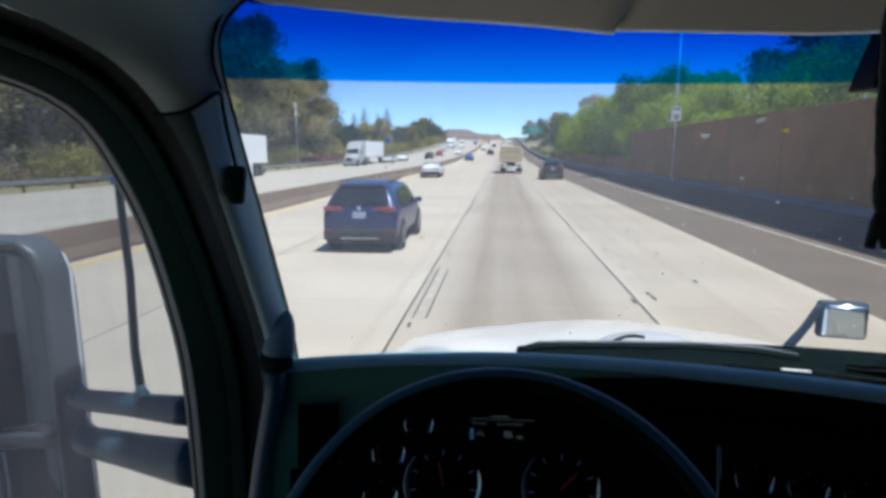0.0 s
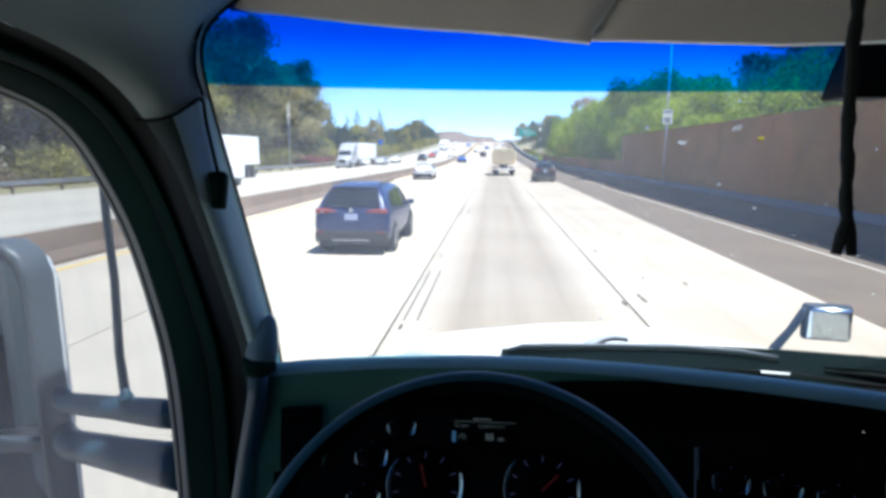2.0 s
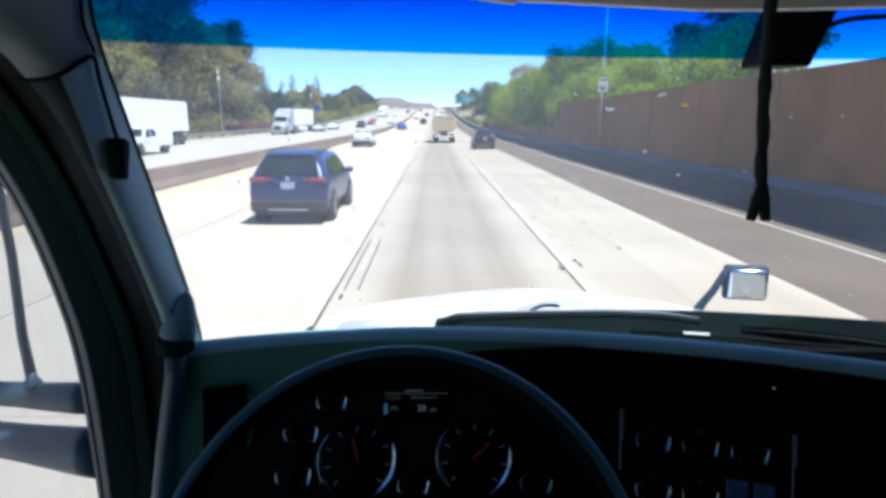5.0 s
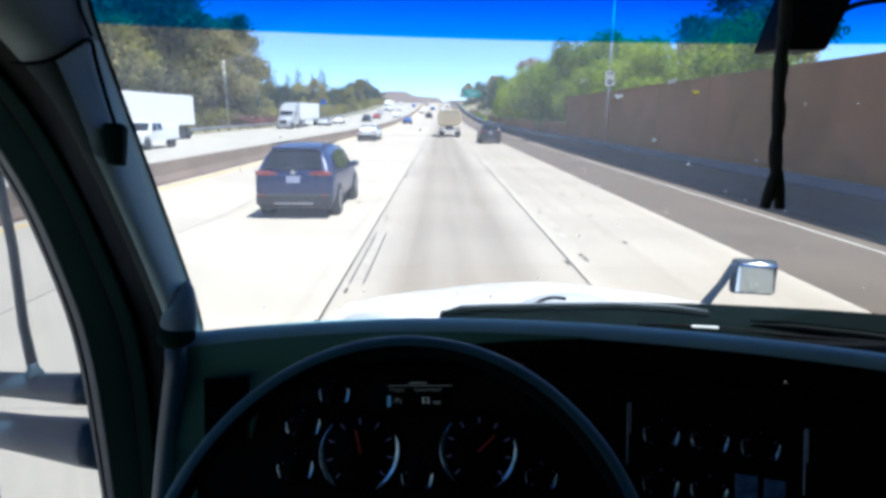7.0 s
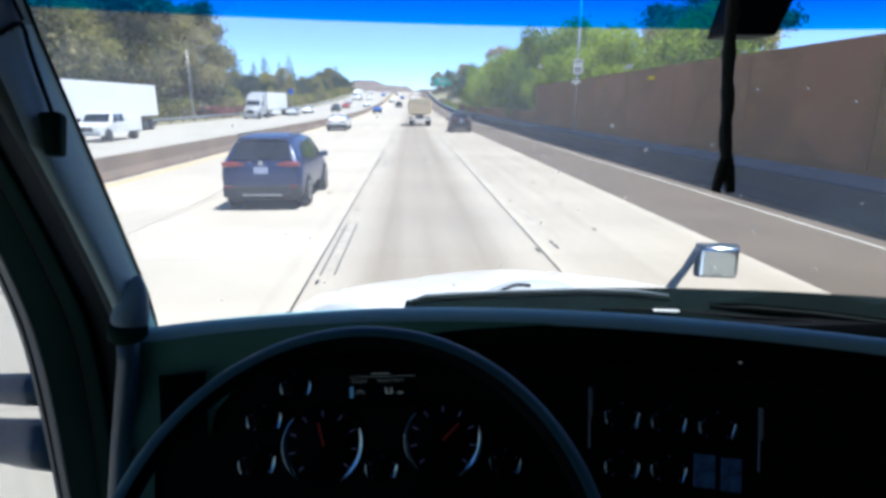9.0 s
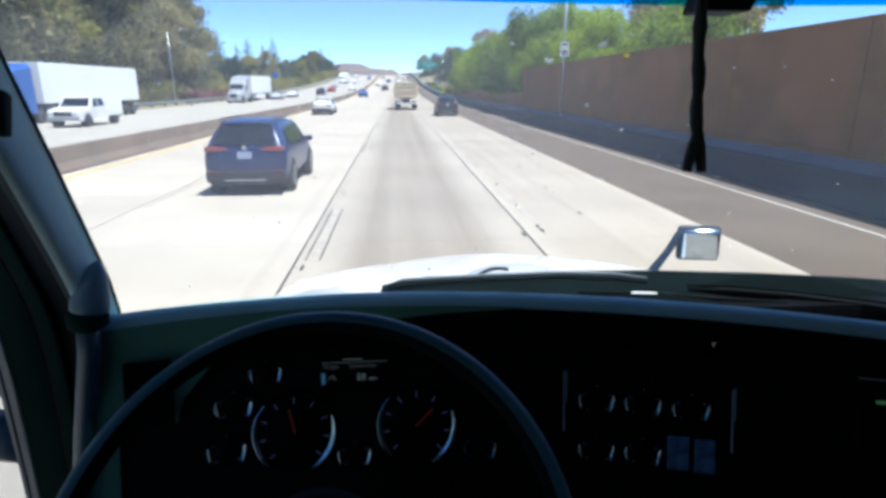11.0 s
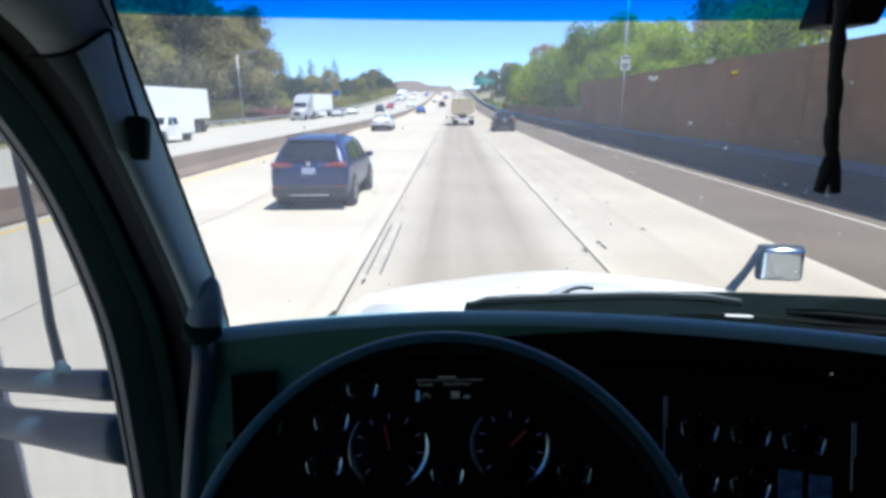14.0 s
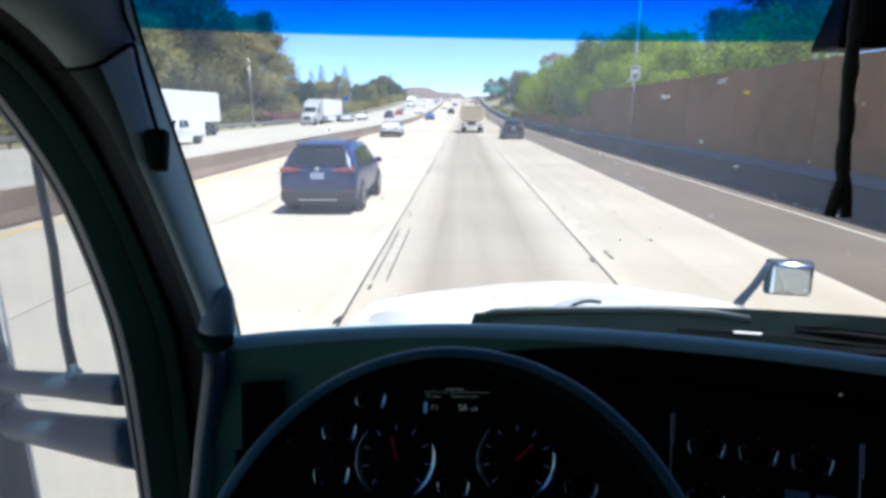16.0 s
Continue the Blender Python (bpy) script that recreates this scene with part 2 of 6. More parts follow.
LEAF_PINK = leaf_mat("pink blossom hedge", (0.10, 0.11, 0.05), (0.42, 0.2, 0.2))
HILL = mat("dry hillside", (0.22, 0.16, 0.14), 0.95, var=0.3, scale=0.006, fine=0.06, second=(0.18, 0.15, 0.13))
SIGN_GREEN = mat("green sign face", (0.02, 0.38, 0.30), 0.5, var=0.08)
SIGN_WHITE = mat("white sign face", (0.75, 0.75, 0.73), 0.5, var=0.05)

# vehicle surfaces
TYRE = mat("tyre rubber", (0.025, 0.025, 0.026), 0.8, var=0.2)
RIM = mat("alloy", (0.4, 0.4, 0.42), 0.35, 0.9, var=0.1)
CAR_GLASS = mat("dark car glass", (0.008, 0.012, 0.018), 0.06, var=0.1, spec=0.7)
TAIL = mat("red tail lamp", (0.25, 0.045, 0.045), 0.25, var=0.1, coat=0.5)
PLASTIC_TRIM = mat("black car trim", (0.03, 0.03, 0.032), 0.6, var=0.15)
PLATE = mat("number plate", (0.36, 0.40, 0.54), 0.5, var=0.05)
PAINT = {k: mat(k + " car paint", c, 0.32, 0.1, var=0.06, scale=1.5, coat=0.3, spec=0.4) for k, c in dict(
    slate=(0.010, 0.025, 0.100), white=(0.78, 0.78, 0.77), blue=(0.03, 0.12, 0.42), black=(0.02, 0.02, 0.022),
    silver=(0.42, 0.43, 0.45), tan=(0.74, 0.61, 0.40), red=(0.35, 0.04, 0.03), grey=(0.24, 0.25, 0.26)).items()}
TRAILER = mat("white trailer skin", (0.8, 0.8, 0.8), 0.45, var=0.05, scale=0.8)

# cab surfaces
HOOD_PAINT = mat("white hood paint", (0.80, 0.80, 0.79), 0.25, var=0.04, scale=1.2, coat=0.7)
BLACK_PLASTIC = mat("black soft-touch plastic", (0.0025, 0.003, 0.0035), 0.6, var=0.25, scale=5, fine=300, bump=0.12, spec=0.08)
BROW = mat("dash top paled for sky light", (0.16, 0.31, 0.36), 0.42, var=0.2, scale=3, fine=350, bump=0.1, spec=0.55)
WHEEL_SKIN = mat("wheel leather blued for sky light", (0.028, 0.105, 0.150), 0.46, var=0.2, scale=9, fine=420, bump=0.1, spec=0.3)
RIM_SHADED = mat("rim leather blackened for shade", (0.002, 0.004, 0.006), 0.7, var=0.2, scale=9, fine=420, bump=0.1, spec=0.06)
DASH_SIDE = mat("green-grey dash plastic toned for window light", (0.056, 0.150, 0.122), 0.7, var=0.25, scale=4, fine=300, bump=0.1, spec=0.1)
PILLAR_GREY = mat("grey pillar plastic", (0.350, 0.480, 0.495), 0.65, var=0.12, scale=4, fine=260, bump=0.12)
PILLAR_SHADED = mat("pillar plastic darkened for shade", (0.022, 0.034, 0.034), 0.8, var=0.15, scale=4, fine=260, bump=0.12, spec=0.1)
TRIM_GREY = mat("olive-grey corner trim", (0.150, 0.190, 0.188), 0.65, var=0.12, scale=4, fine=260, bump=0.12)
LINER = mat("pale headliner cloth", (0.21, 0.20, 0.18), 0.95, var=0.08, scale=4, fine=380, bump=0.2)
VISOR_CLOTH = mat("pale visor vinyl", (0.82, 0.78, 0.70), 0.8, var=0.07, scale=5, fine=300, bump=0.12)
RUBBER = mat("black door rubber", (0.005, 0.007, 0.007), 0.8, var=0.3, scale=6, spec=0.1)
DOOR_TRIM = mat("dark door frame", (0.004, 0.016, 0.013), 0.8, var=0.25, scale=4, fine=200, bump=0.1, spec=0.04)
CHROME = mat("chrome", (0.62, 0.74, 0.90), 0.4, 1.0, var=0.05)
GLINT_CHROME = mat("chrome coloured as glint", (0.46, 0.72, 0.92), 0.18, 1.0, var=0.05)
MIRROR = mat("mirror glass", (0.50, 0.58, 0.66), 0.02, 1.0, var=0.01)
MIRROR_BODY = mat("mirror housing", (0.035, 0.048, 0.065), 0.6, var=0.2, scale=5)
FENDER_GLASS = mat("dusty mirror glass", (0.40, 0.46, 0.52), 0.07, 1.0, var=0.06, scale=9)
PALE_STRIP = mat("trim strip paled for reflection", (0.40, 0.52, 0.64), 0.3, var=0.1, scale=20)
# white shell edge with its shade mixed into a grey colour
MIRROR_LIP = mat("mirror shell greyed for shade", (0.085, 0.10, 0.12), 0.45, var=0.15, scale=7, fine=80)
FENDER_BODY = mat("blue-grey mirror housing", (0.028, 0.044, 0.075), 0.6, var=0.2, scale=5, spec=0.2)
MOUNT_BLUE = mat("blue-grey handle mount", (0.085, 0.155, 0.195), 0.5, var=0.1, scale=5, fine=200, bump=0.08)
CHANNEL = mat("grey glass channel", (0.185, 0.195, 0.190), 0.6, var=0.2, scale=5)
ARM_BLACK = mat("satin black arm", (0.020, 0.056, 0.088), 0.38, var=0.3, scale=7, fine=60)
CORD = mat("black woven cord", (0.010, 0.016, 0.015), 0.9, var=0.4, scale=50, fine=400, bump=0.4)
GAUGE_FACE = mat("gauge face", (0.0015, 0.002, 0.003), 0.6, var=0.2, spec=0.05)
SMEAR = mat("smeared blue film", (0.045, 0.11, 0.24), 0.35, var=0.95, scale=42, fine=150)
SPLAT = leaf_mat("dried splat", (0.75, 0.75, 0.70), (0.85, 0.85, 0.80))
SPLAT_YELLOW = leaf_mat("yellow splat", (0.80, 0.62, 0.03), (0.85, 0.68, 0.05))
SHELL = mat("cab outer paint", (0.76, 0.76, 0.75), 0.3, var=0.05, coat=0.6)
INNER_DARK = mat("dark inner panelling", (0.035, 0.037, 0.04), 0.8, var=0.15, scale=4, fine=200, bump=0.1)
COWL_BLACK = mat("matt black cowl", (0.0025, 0.0055, 0.0055), 0.95, var=0.3, scale=6, spec=0.05)
BLADE_GREY = mat("grey wiper blade strip", (0.13, 0.145, 0.165), 0.6, var=0.2, scale=9)
COVER_GREY = mat("pale grey washer cover", (0.42, 0.43, 0.45), 0.5, var=0.1, scale=8)
FLOOR_MAT = mat("cab floor rubber", (0.03, 0.03, 0.03), 0.8, var=0.2)
SCREEN_TEXT = glow("display glyphs", (0.62, 0.72, 0.70), 0.09)
SCREEN_BLUE = glow("display blue tab", (0.10, 0.28, 0.50), 0.10)
NEEDLE_RED = glow("red needle", (0.55, 0.02, 0.02), 0.015)
DIAL_MARK = glow("dial marks", (0.20, 0.22, 0.50), 0.03)
SCREEN_DIM = glow("dim display bars", (0.5, 0.6, 0.58), 0.036)
LED = glow("indicator", (0.9, 0.85, 0.8), 0.12)
SCREEN_GREEN = glow("device screen glyphs", (0.12, 0.3, 0.10), 0.10)
GLASS = glass_mat("glass with haze film", (0.97, 0.985, 0.99), 0.02, 0.13)
SIDE_GLASS = glass_mat("dusty side glass", (0.64, 0.67, 0.69), 0.03, 0.12, False)
TINT = tint_mat("blue shade band", 2.4695, 2.62)


# --- building helpers ---
def mesh(name, verts, faces, material, smooth=False):
    me = bpy.data.meshes.new(name)
    me.from_pydata([tuple(v) for v in verts], [], [tuple(f) for f in faces])
    me.materials.append(material)
    if smooth:
        me.polygons.foreach_set("use_smooth", [True] * len(me.polygons))
    me.update()
    return me


def empty(name, at=(0, 0, 0)):
    ob = new(name)
    ob.location = at
    return ob


def part(name, data, material, parent, label=""):
    """Links a bmesh or a mesh as one object under a thing or a part."""
    if isinstance(data, bmesh.types.BMesh):
        me = bpy.data.meshes.new(name)
        data.to_mesh(me)
        data.free()
        me.materials.append(material)
    else:
        me = data
    ob = new(name, me)
    if parent:
        ob.parent = parent
    if label:
        ob["label"] = label
    return ob


def box(size, at=(0, 0, 0), bevel=0.0, rot=None, seg=2):
    bm = bmesh.new()
    bmesh.ops.create_cube(bm, size=1)
    bmesh.ops.scale(bm, vec=size, verts=bm.verts)
    if bevel:
        bmesh.ops.bevel(bm, geom=bm.edges[:], offset=bevel, segments=seg, affect="EDGES", profile=0.6)
    if rot:
        bmesh.ops.rotate(bm, matrix=Euler([radians(a) for a in rot]).to_matrix(), verts=bm.verts)
    bmesh.ops.translate(bm, vec=at, verts=bm.verts)
    return bm


def loft(rows, material, name="loft", closed=False, cap=False, smooth=True):
    """A skin over rows of points, all of one length. closed: each row is a ring."""
    n = len(rows[0])
    verts = [v for r in rows for v in r]
    faces = []
    for i in range(len(rows) - 1):
        for j in range(n if closed else n - 1):
            k = (j + 1) % n
            faces.append((i * n + j, i * n + k, (i + 1) * n + k, (i + 1) * n + j))
    if cap:
        faces.append(tuple(range(n - 1, -1, -1)))
        faces.append(tuple((len(rows) - 1) * n + j for j in range(n)))
    return mesh(name, verts, faces, material, smooth)


def tube(points, radii, material, name="tube", sides=10, cap=True):
    pts = [Vector(p) for p in points]
    if not isinstance(radii, (list, tuple)):
        radii = [radii] * len(pts)
    rows = []
    for i, p in enumerate(pts):
        d = (pts[min(i + 1, len(pts) - 1)] - pts[max(i - 1, 0)]).normalized()
        a = d.cross(Vector((0, 0, 1)) if abs(d.z) < 0.9 else Vector((1, 0, 0))).normalized()
        b = d.cross(a)
        rows.append([p + (a * math.cos(2 * math.pi * k / sides) + b * math.sin(2 * math.pi * k / sides)) * radii[i] for k in range(sides)])
    return loft(rows, material, name, closed=True, cap=cap)


def resample(points, n):
    pts = [Vector(p) for p in points]
    ds = [0.0]
    for a, b in zip(pts, pts[1:]):
        ds.append(ds[-1] + (b - a).length)
    out = []
    for i in range(n):
        s = ds[-1] * i / (n - 1)
        k = max(j for j in range(len(ds) - 1) if ds[j] <= s + 1e-9)
        f = (s - ds[k]) / max(ds[k + 1] - ds[k], 1e-9)
        out.append(pts[k].lerp(pts[k + 1], min(f, 1)))
    return out


def smooth_line(points, rounds=2):
    pts = [Vector(p) for p in points]
    for _ in range(rounds):
        q = [pts[0]]
        for a, b in zip(pts, pts[1:]):
            q += [a.lerp(b, 0.25), a.lerp(b, 0.75)]
        pts = q + [pts[-1]]
    return pts


def thick(ob, amount, offset=1.0):
    md = ob.modifiers.new("thickness", "SOLIDIFY")
    md.thickness, md.offset = amount, offset
    return ob


def rounded(ob, width, seg=3):
    md = ob.modifiers.new("edges", "BEVEL")
    md.width, md.segments, md.limit_method = width, seg, "ANGLE"
    return ob


def lathe(profile, material, name, sides=24, axis="x"):
    """profile: (along, radius) pairs turned about an axis."""
    rows = []
    for a, r in profile:
        ring = []
        for k in range(sides):
            c, s = math.cos(2 * math.pi * k / sides) * r, math.sin(2 * math.pi * k / sides) * r
            ring.append({"x": (a, c, s), "y": (c, a, s), "z": (c, s, a)}[axis])
        rows.append(ring)
    return loft(rows, material, name, closed=True, cap=True)


def text(name, body, size, material, parent, m, label=""):
    cu = bpy.data.curves.new(name, "FONT")
    cu.body, cu.size, cu.extrude, cu.offset = body, size, 0.0004, -0.015 * size
    cu.materials.append(material)
    ob = new(name, cu)
    ob.parent = parent
    ob.matrix_local = m
    if label:
        ob["label"] = label
    return ob


# --- ground, roads and walls ---
GRADE = 0.0095   # the land falls slightly away ahead of the lorry


def rise(y):
    """Height of the land: a slight fall near by, then an upgrade that crests in the distance."""
    fall = -GRADE * y
    if y < 60:
        return fall
    if y < 280:
        return fall + 1.17e-4 * (y - 60) ** 2
    f = min(y, 500) - 280
    return fall + 5.66 + 0.0515 * f * (1 - f / 440)


def slope(y):
    return math.atan((rise(y + 1) - rise(y - 1)) / 2)


STATIONS = [-160, -40, 0, 40] + list(range(60, 520, 20)) + [600, 800]


def stations(y0, y1):
    return [y0] + [v for v in STATIONS if y0 < v < y1] + [y1]


def strip(name, x0, x1, y0, y1, z, material, parent=None, height=0.0, label=""):
    if height:
        rows = [[(x0, y, z + rise(y)), (x1, y, z + rise(y)), (x1, y, z - height + rise(y)), (x0, y, z - height + rise(y))] for y in stations(y0, y1)]
    else:
        rows = [[(x1, y, z + rise(y)), (x0, y, z + rise(y))] for y in stations(y0, y1)]
    return part(name, loft(rows, material, name, closed=bool(height), cap=bool(height), smooth=False), material, parent, label)


FAR, BACK = 900, -160
ground = tagged(strip("ground", -3500, 3500, -1500, 4500, -0.12, DIRT), "dry tan soil and grass beside the freeway", "ground", kind="structure")
road = tagged(strip("road", -9.6, 5.45, BACK, FAR, -0.012, JOINT, height=0.1), "pale worn concrete freeway with tarred joints", "road", kind="structure")
shoulder = tagged(strip("road_shoulder", 5.45, 8.88, BACK, FAR, 0.0, ASPHALT, height=0.12), "dark grey asphalt lane beside the concrete", "road", kind="structure")
# gutter takes the same shade-dark colour as the barrier
gutter = tagged(strip("gutter", 8.88, 9.06, BACK, FAR, -0.02, PARAPET_SHADE, height=0.1), "concrete gutter along the barrier, coloured as shade", "gutter", kind="structure")
opposite = tagged(strip("road_opposite", -28.2, -10.0, BACK, FAR, 0.0, worn_concrete("far road concrete", (0.38, 0.345, 0.29), (0.28, 0.25, 0.21)), height=0.12),
                  "pale concrete carriageway of the oncoming traffic", "road", kind="structure")
verge = tagged(strip("verge", -34.5, -28.2, BACK, FAR, -0.05, DIRT, height=0.06), "dry grassy verge beyond the guard rail", "verge", kind="structure")

YELLOW_X, EDGE_X = -8.95, 8.02
line = strip("edge_line", YELLOW_X - 0.07, YELLOW_X + 0.07, BACK, FAR, 0.004, YELLOW_LINE, road)
line = strip("edge_line", EDGE_X - 0.045, EDGE_X + 0.045, BACK, FAR, 0.004, WHITE_LINE, shoulder)
line = strip("edge_line", -27.4, -27.28, BACK, FAR, 0.004, WHITE_LINE, opposite)
line = strip("edge_line", -10.9, -10.78, BACK, FAR, 0.004, YELLOW_LINE, opposite)


def dash_set(x, parent, first, count, ink=True):
    for i in range(count):
        y = first + 14.63 * i
        strip("lane_dash", x - 0.06, x + 0.06, y, y + 3.66, 0.004, DASH_PAINT, parent)
        if ink and i < 5:
            for s in (-0.10, 0.10):
                strip("dash_border", x + s - 0.013, x + s + 0.013, y, y + 3.66, 0.004, BLACK_TAPE, parent)


dash_set(-1.18, road, 7.9 - 14.63, 22)
dash_set(2.52, road, 10.4 - 14.63, 22, False)
dash_set(-5.15, road, 12.0 - 14.63, 22, False)
for lane_x in (-14.6, -18.3, -22.0):
    dash_set(lane_x, opposite, 20, 18, False)

# median barrier with a sloped foot
foot = [(-0.33, 0.0), (-0.33, 0.08), (-0.18, 0.30), (-0.10, 0.72), (0.10, 0.72), (0.18, 0.30), (0.33, 0.08), (0.33, 0.0)]
rows = [[(-9.72 + px, y, pz + rise(y)) for px, pz in foot] for y in stations(BACK, FAR)]
median = tagged(part("median_barrier", loft(rows, BARRIER, "median", closed=True, cap=True, smooth=False), BARRIER, None),
                "stained brown concrete median barrier between carriageways", "barrier", kind="structure")
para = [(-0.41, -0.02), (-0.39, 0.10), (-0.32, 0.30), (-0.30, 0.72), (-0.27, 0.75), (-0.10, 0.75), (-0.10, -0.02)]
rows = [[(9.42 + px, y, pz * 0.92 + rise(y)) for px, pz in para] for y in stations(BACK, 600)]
parapet = tagged(part("roadside_barrier", loft(rows, PARAPET_SHADE, "parapet", closed=True, cap=True, smooth=False), PARAPET_SHADE, None),
                 "concrete roadside barrier coloured dark blue for shade", "barrier", kind="structure")

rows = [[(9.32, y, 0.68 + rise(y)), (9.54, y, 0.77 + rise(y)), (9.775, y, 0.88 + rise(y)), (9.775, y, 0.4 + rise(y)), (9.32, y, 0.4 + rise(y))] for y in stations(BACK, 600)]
part("ledge", loft(rows, LEDGE, "ledge", closed=True, cap=True, smooth=False), LEDGE, parapet, "ledge behind the barrier, paled for sky light")

# sound wall of block panels on a footing
WALL_END = 46.0
sound_wall = tagged(strip("wall_sound", 9.78, 9.96, -60, WALL_END, 1.005, WALL_BLOCK, height=1.1), "brown block sound wall beside the road", "wall", kind="structure")
bm = box((0.20, 4.86, 2.72), (0, 0, 0), 0.012, seg=1)
panel_me = bpy.data.meshes.new("panel")
bm.to_mesh(panel_me)
bm.free()
panel_me.materials.append(WALL_BLOCK)
y = WALL_END - 2.45
while y > -60:
    p = new("panel", panel_me)
    p.parent, p.location, p.rotation_euler = sound_wall, (9.87, y, 2.37 + rise(y)), (slope(y), 0, 0)
    y -= 4.88
tagged(strip("wall_low", 9.80, 9.96, WALL_END + 0.04, 120, 1.9, WALL_BLOCK, height=1.9), "low brown block wall beyond the sound wall", "wall", kind="structure")
cap = strip("wall_cap", 9.72, 10.02, -62, WALL_END + 0.03, 3.78, WALL_BLOCK, sound_wall, height=0.05)

# guard rail beyond the oncoming lanes
guard = tagged(empty("guard_rail", (-28.6, 0, 0)), "weathered steel guard rail along the verge", "guard rail", kind="structure")
wave = [(0.0, 0.46), (0.05, 0.50), (0.05, 0.56), (0.0, 0.60), (0.05, 0.64), (0.05, 0.70), (0.0, 0.74)]
rail = thick(part("rail", loft([[(px, y, pz + rise(y)) for px, pz in wave] for y in stations(-60, 600)], GALV, "rail", smooth=False), GALV, guard), 0.006)
post_me = mesh("post", *(lambda b: ([v.co.copy() for v in b.verts], [[v.index for v in f.verts] for f in b.faces]))(
    (lambda b: (b.verts.index_update(), b)[1])(box((0.1, 0.15, 0.85), (-0.06, 0, 0.33)))), BARK)
for i in range(70):
    p = new("post", post_me)
    p.parent, p.location = guard, (0, -20 + 4 * i, rise(-20 + 4 * i))

# hills closing the view
def hills(name, x0, x1, y0, y1, top, seed, label):
    nx, ny = 60, 12
    verts, faces = [], []
    for j in range(ny):
        for i in range(nx):
            u, v = i / (nx - 1), j / (ny - 1)
            x, y = x0 + (x1 - x0) * u, y0 + (y1 - y0) * v
            h = noise.fractal(Vector((x * 0.0022 + seed, y * 0.0022, seed)), 0.9, 2.1, 5)
            edge = math.sin(math.pi * min(1, v * 1.6) / 2 if v < 0.62 else math.pi / 2 * (1 - (v - 0.62) / 0.38)) * min(1, 6 * u, 6 * (1 - u))
            verts.append((x, y, -2 - GRADE * y + max(0, edge) * top * (0.72 + 0.45 * h)))
    for j in range(ny - 1):
        for i in range(nx - 1):
            a = j * nx + i
            faces.append((a, a + 1, a + nx + 1, a + nx))
    return tagged(part(name, mesh(name, verts, faces, HILL, True), HILL, None), label, "hill", kind="structure")


hills("hill", -430, 70, 1800, 2500, 120, 3.1, "dry brown hill on the horizon")
hills("hill", -300, 1100, 2600, 3800, 95, 8.4, "hazy far brown hills on the horizon")
hills("hill", -2600, -700, 1300, 2800, 85, 5.2, "dry brown hill behind the trees")
hills("hill", 400, 2600, 1500, 2800, 75, 6.6, "dry wooded hill beyond the sound wall")


# --- plants ---
def leaf_cloud(clumps, count, size, material, name, seed, droop=0.0, hollow=0.12):
    """Many small leaf blades scattered through clumps given as (x, y, z, radius, flatten)."""
    rng = np.random.default_rng(seed)
    w = np.array([c[3] ** 2 for c in clumps])
    pick = rng.choice(len(clumps), count, p=w / w.sum())
    c = np.array(clumps)[pick]
    d = rng.normal(size=(count, 3))
    d /= np.linalg.norm(d, axis=1)[:, None]
    r = c[:, 3] * (hollow + (1.08 - hollow) * rng.random(count) ** 0.55) * (1 + (0.25 - 0.2 * hollow) * rng.normal(size=count))
    pos = c[:, :3] + d * r[:, None] * np.stack([np.ones(count), np.ones(count), c[:, 4]], 1)
    pos[:, 2] -= droop * rng.random(count) ** 2
    a = rng.normal(size=(count, 3))
    a /= np.linalg.norm(a, axis=1)[:, None]
    b = np.cross(a, rng.normal(size=(count, 3)))
    b /= np.linalg.norm(b, axis=1)[:, None]
    s = size * (0.6 + 0.8 * rng.random(count))[:, None]
    q = np.stack([pos - a * s, pos + b * s * 0.45, pos + a * s, pos - b * s * 0.45], 1).reshape(-1, 3)
    f = np.arange(count * 4).reshape(-1, 4)
    return mesh(name, q.tolist(), f.tolist(), material)


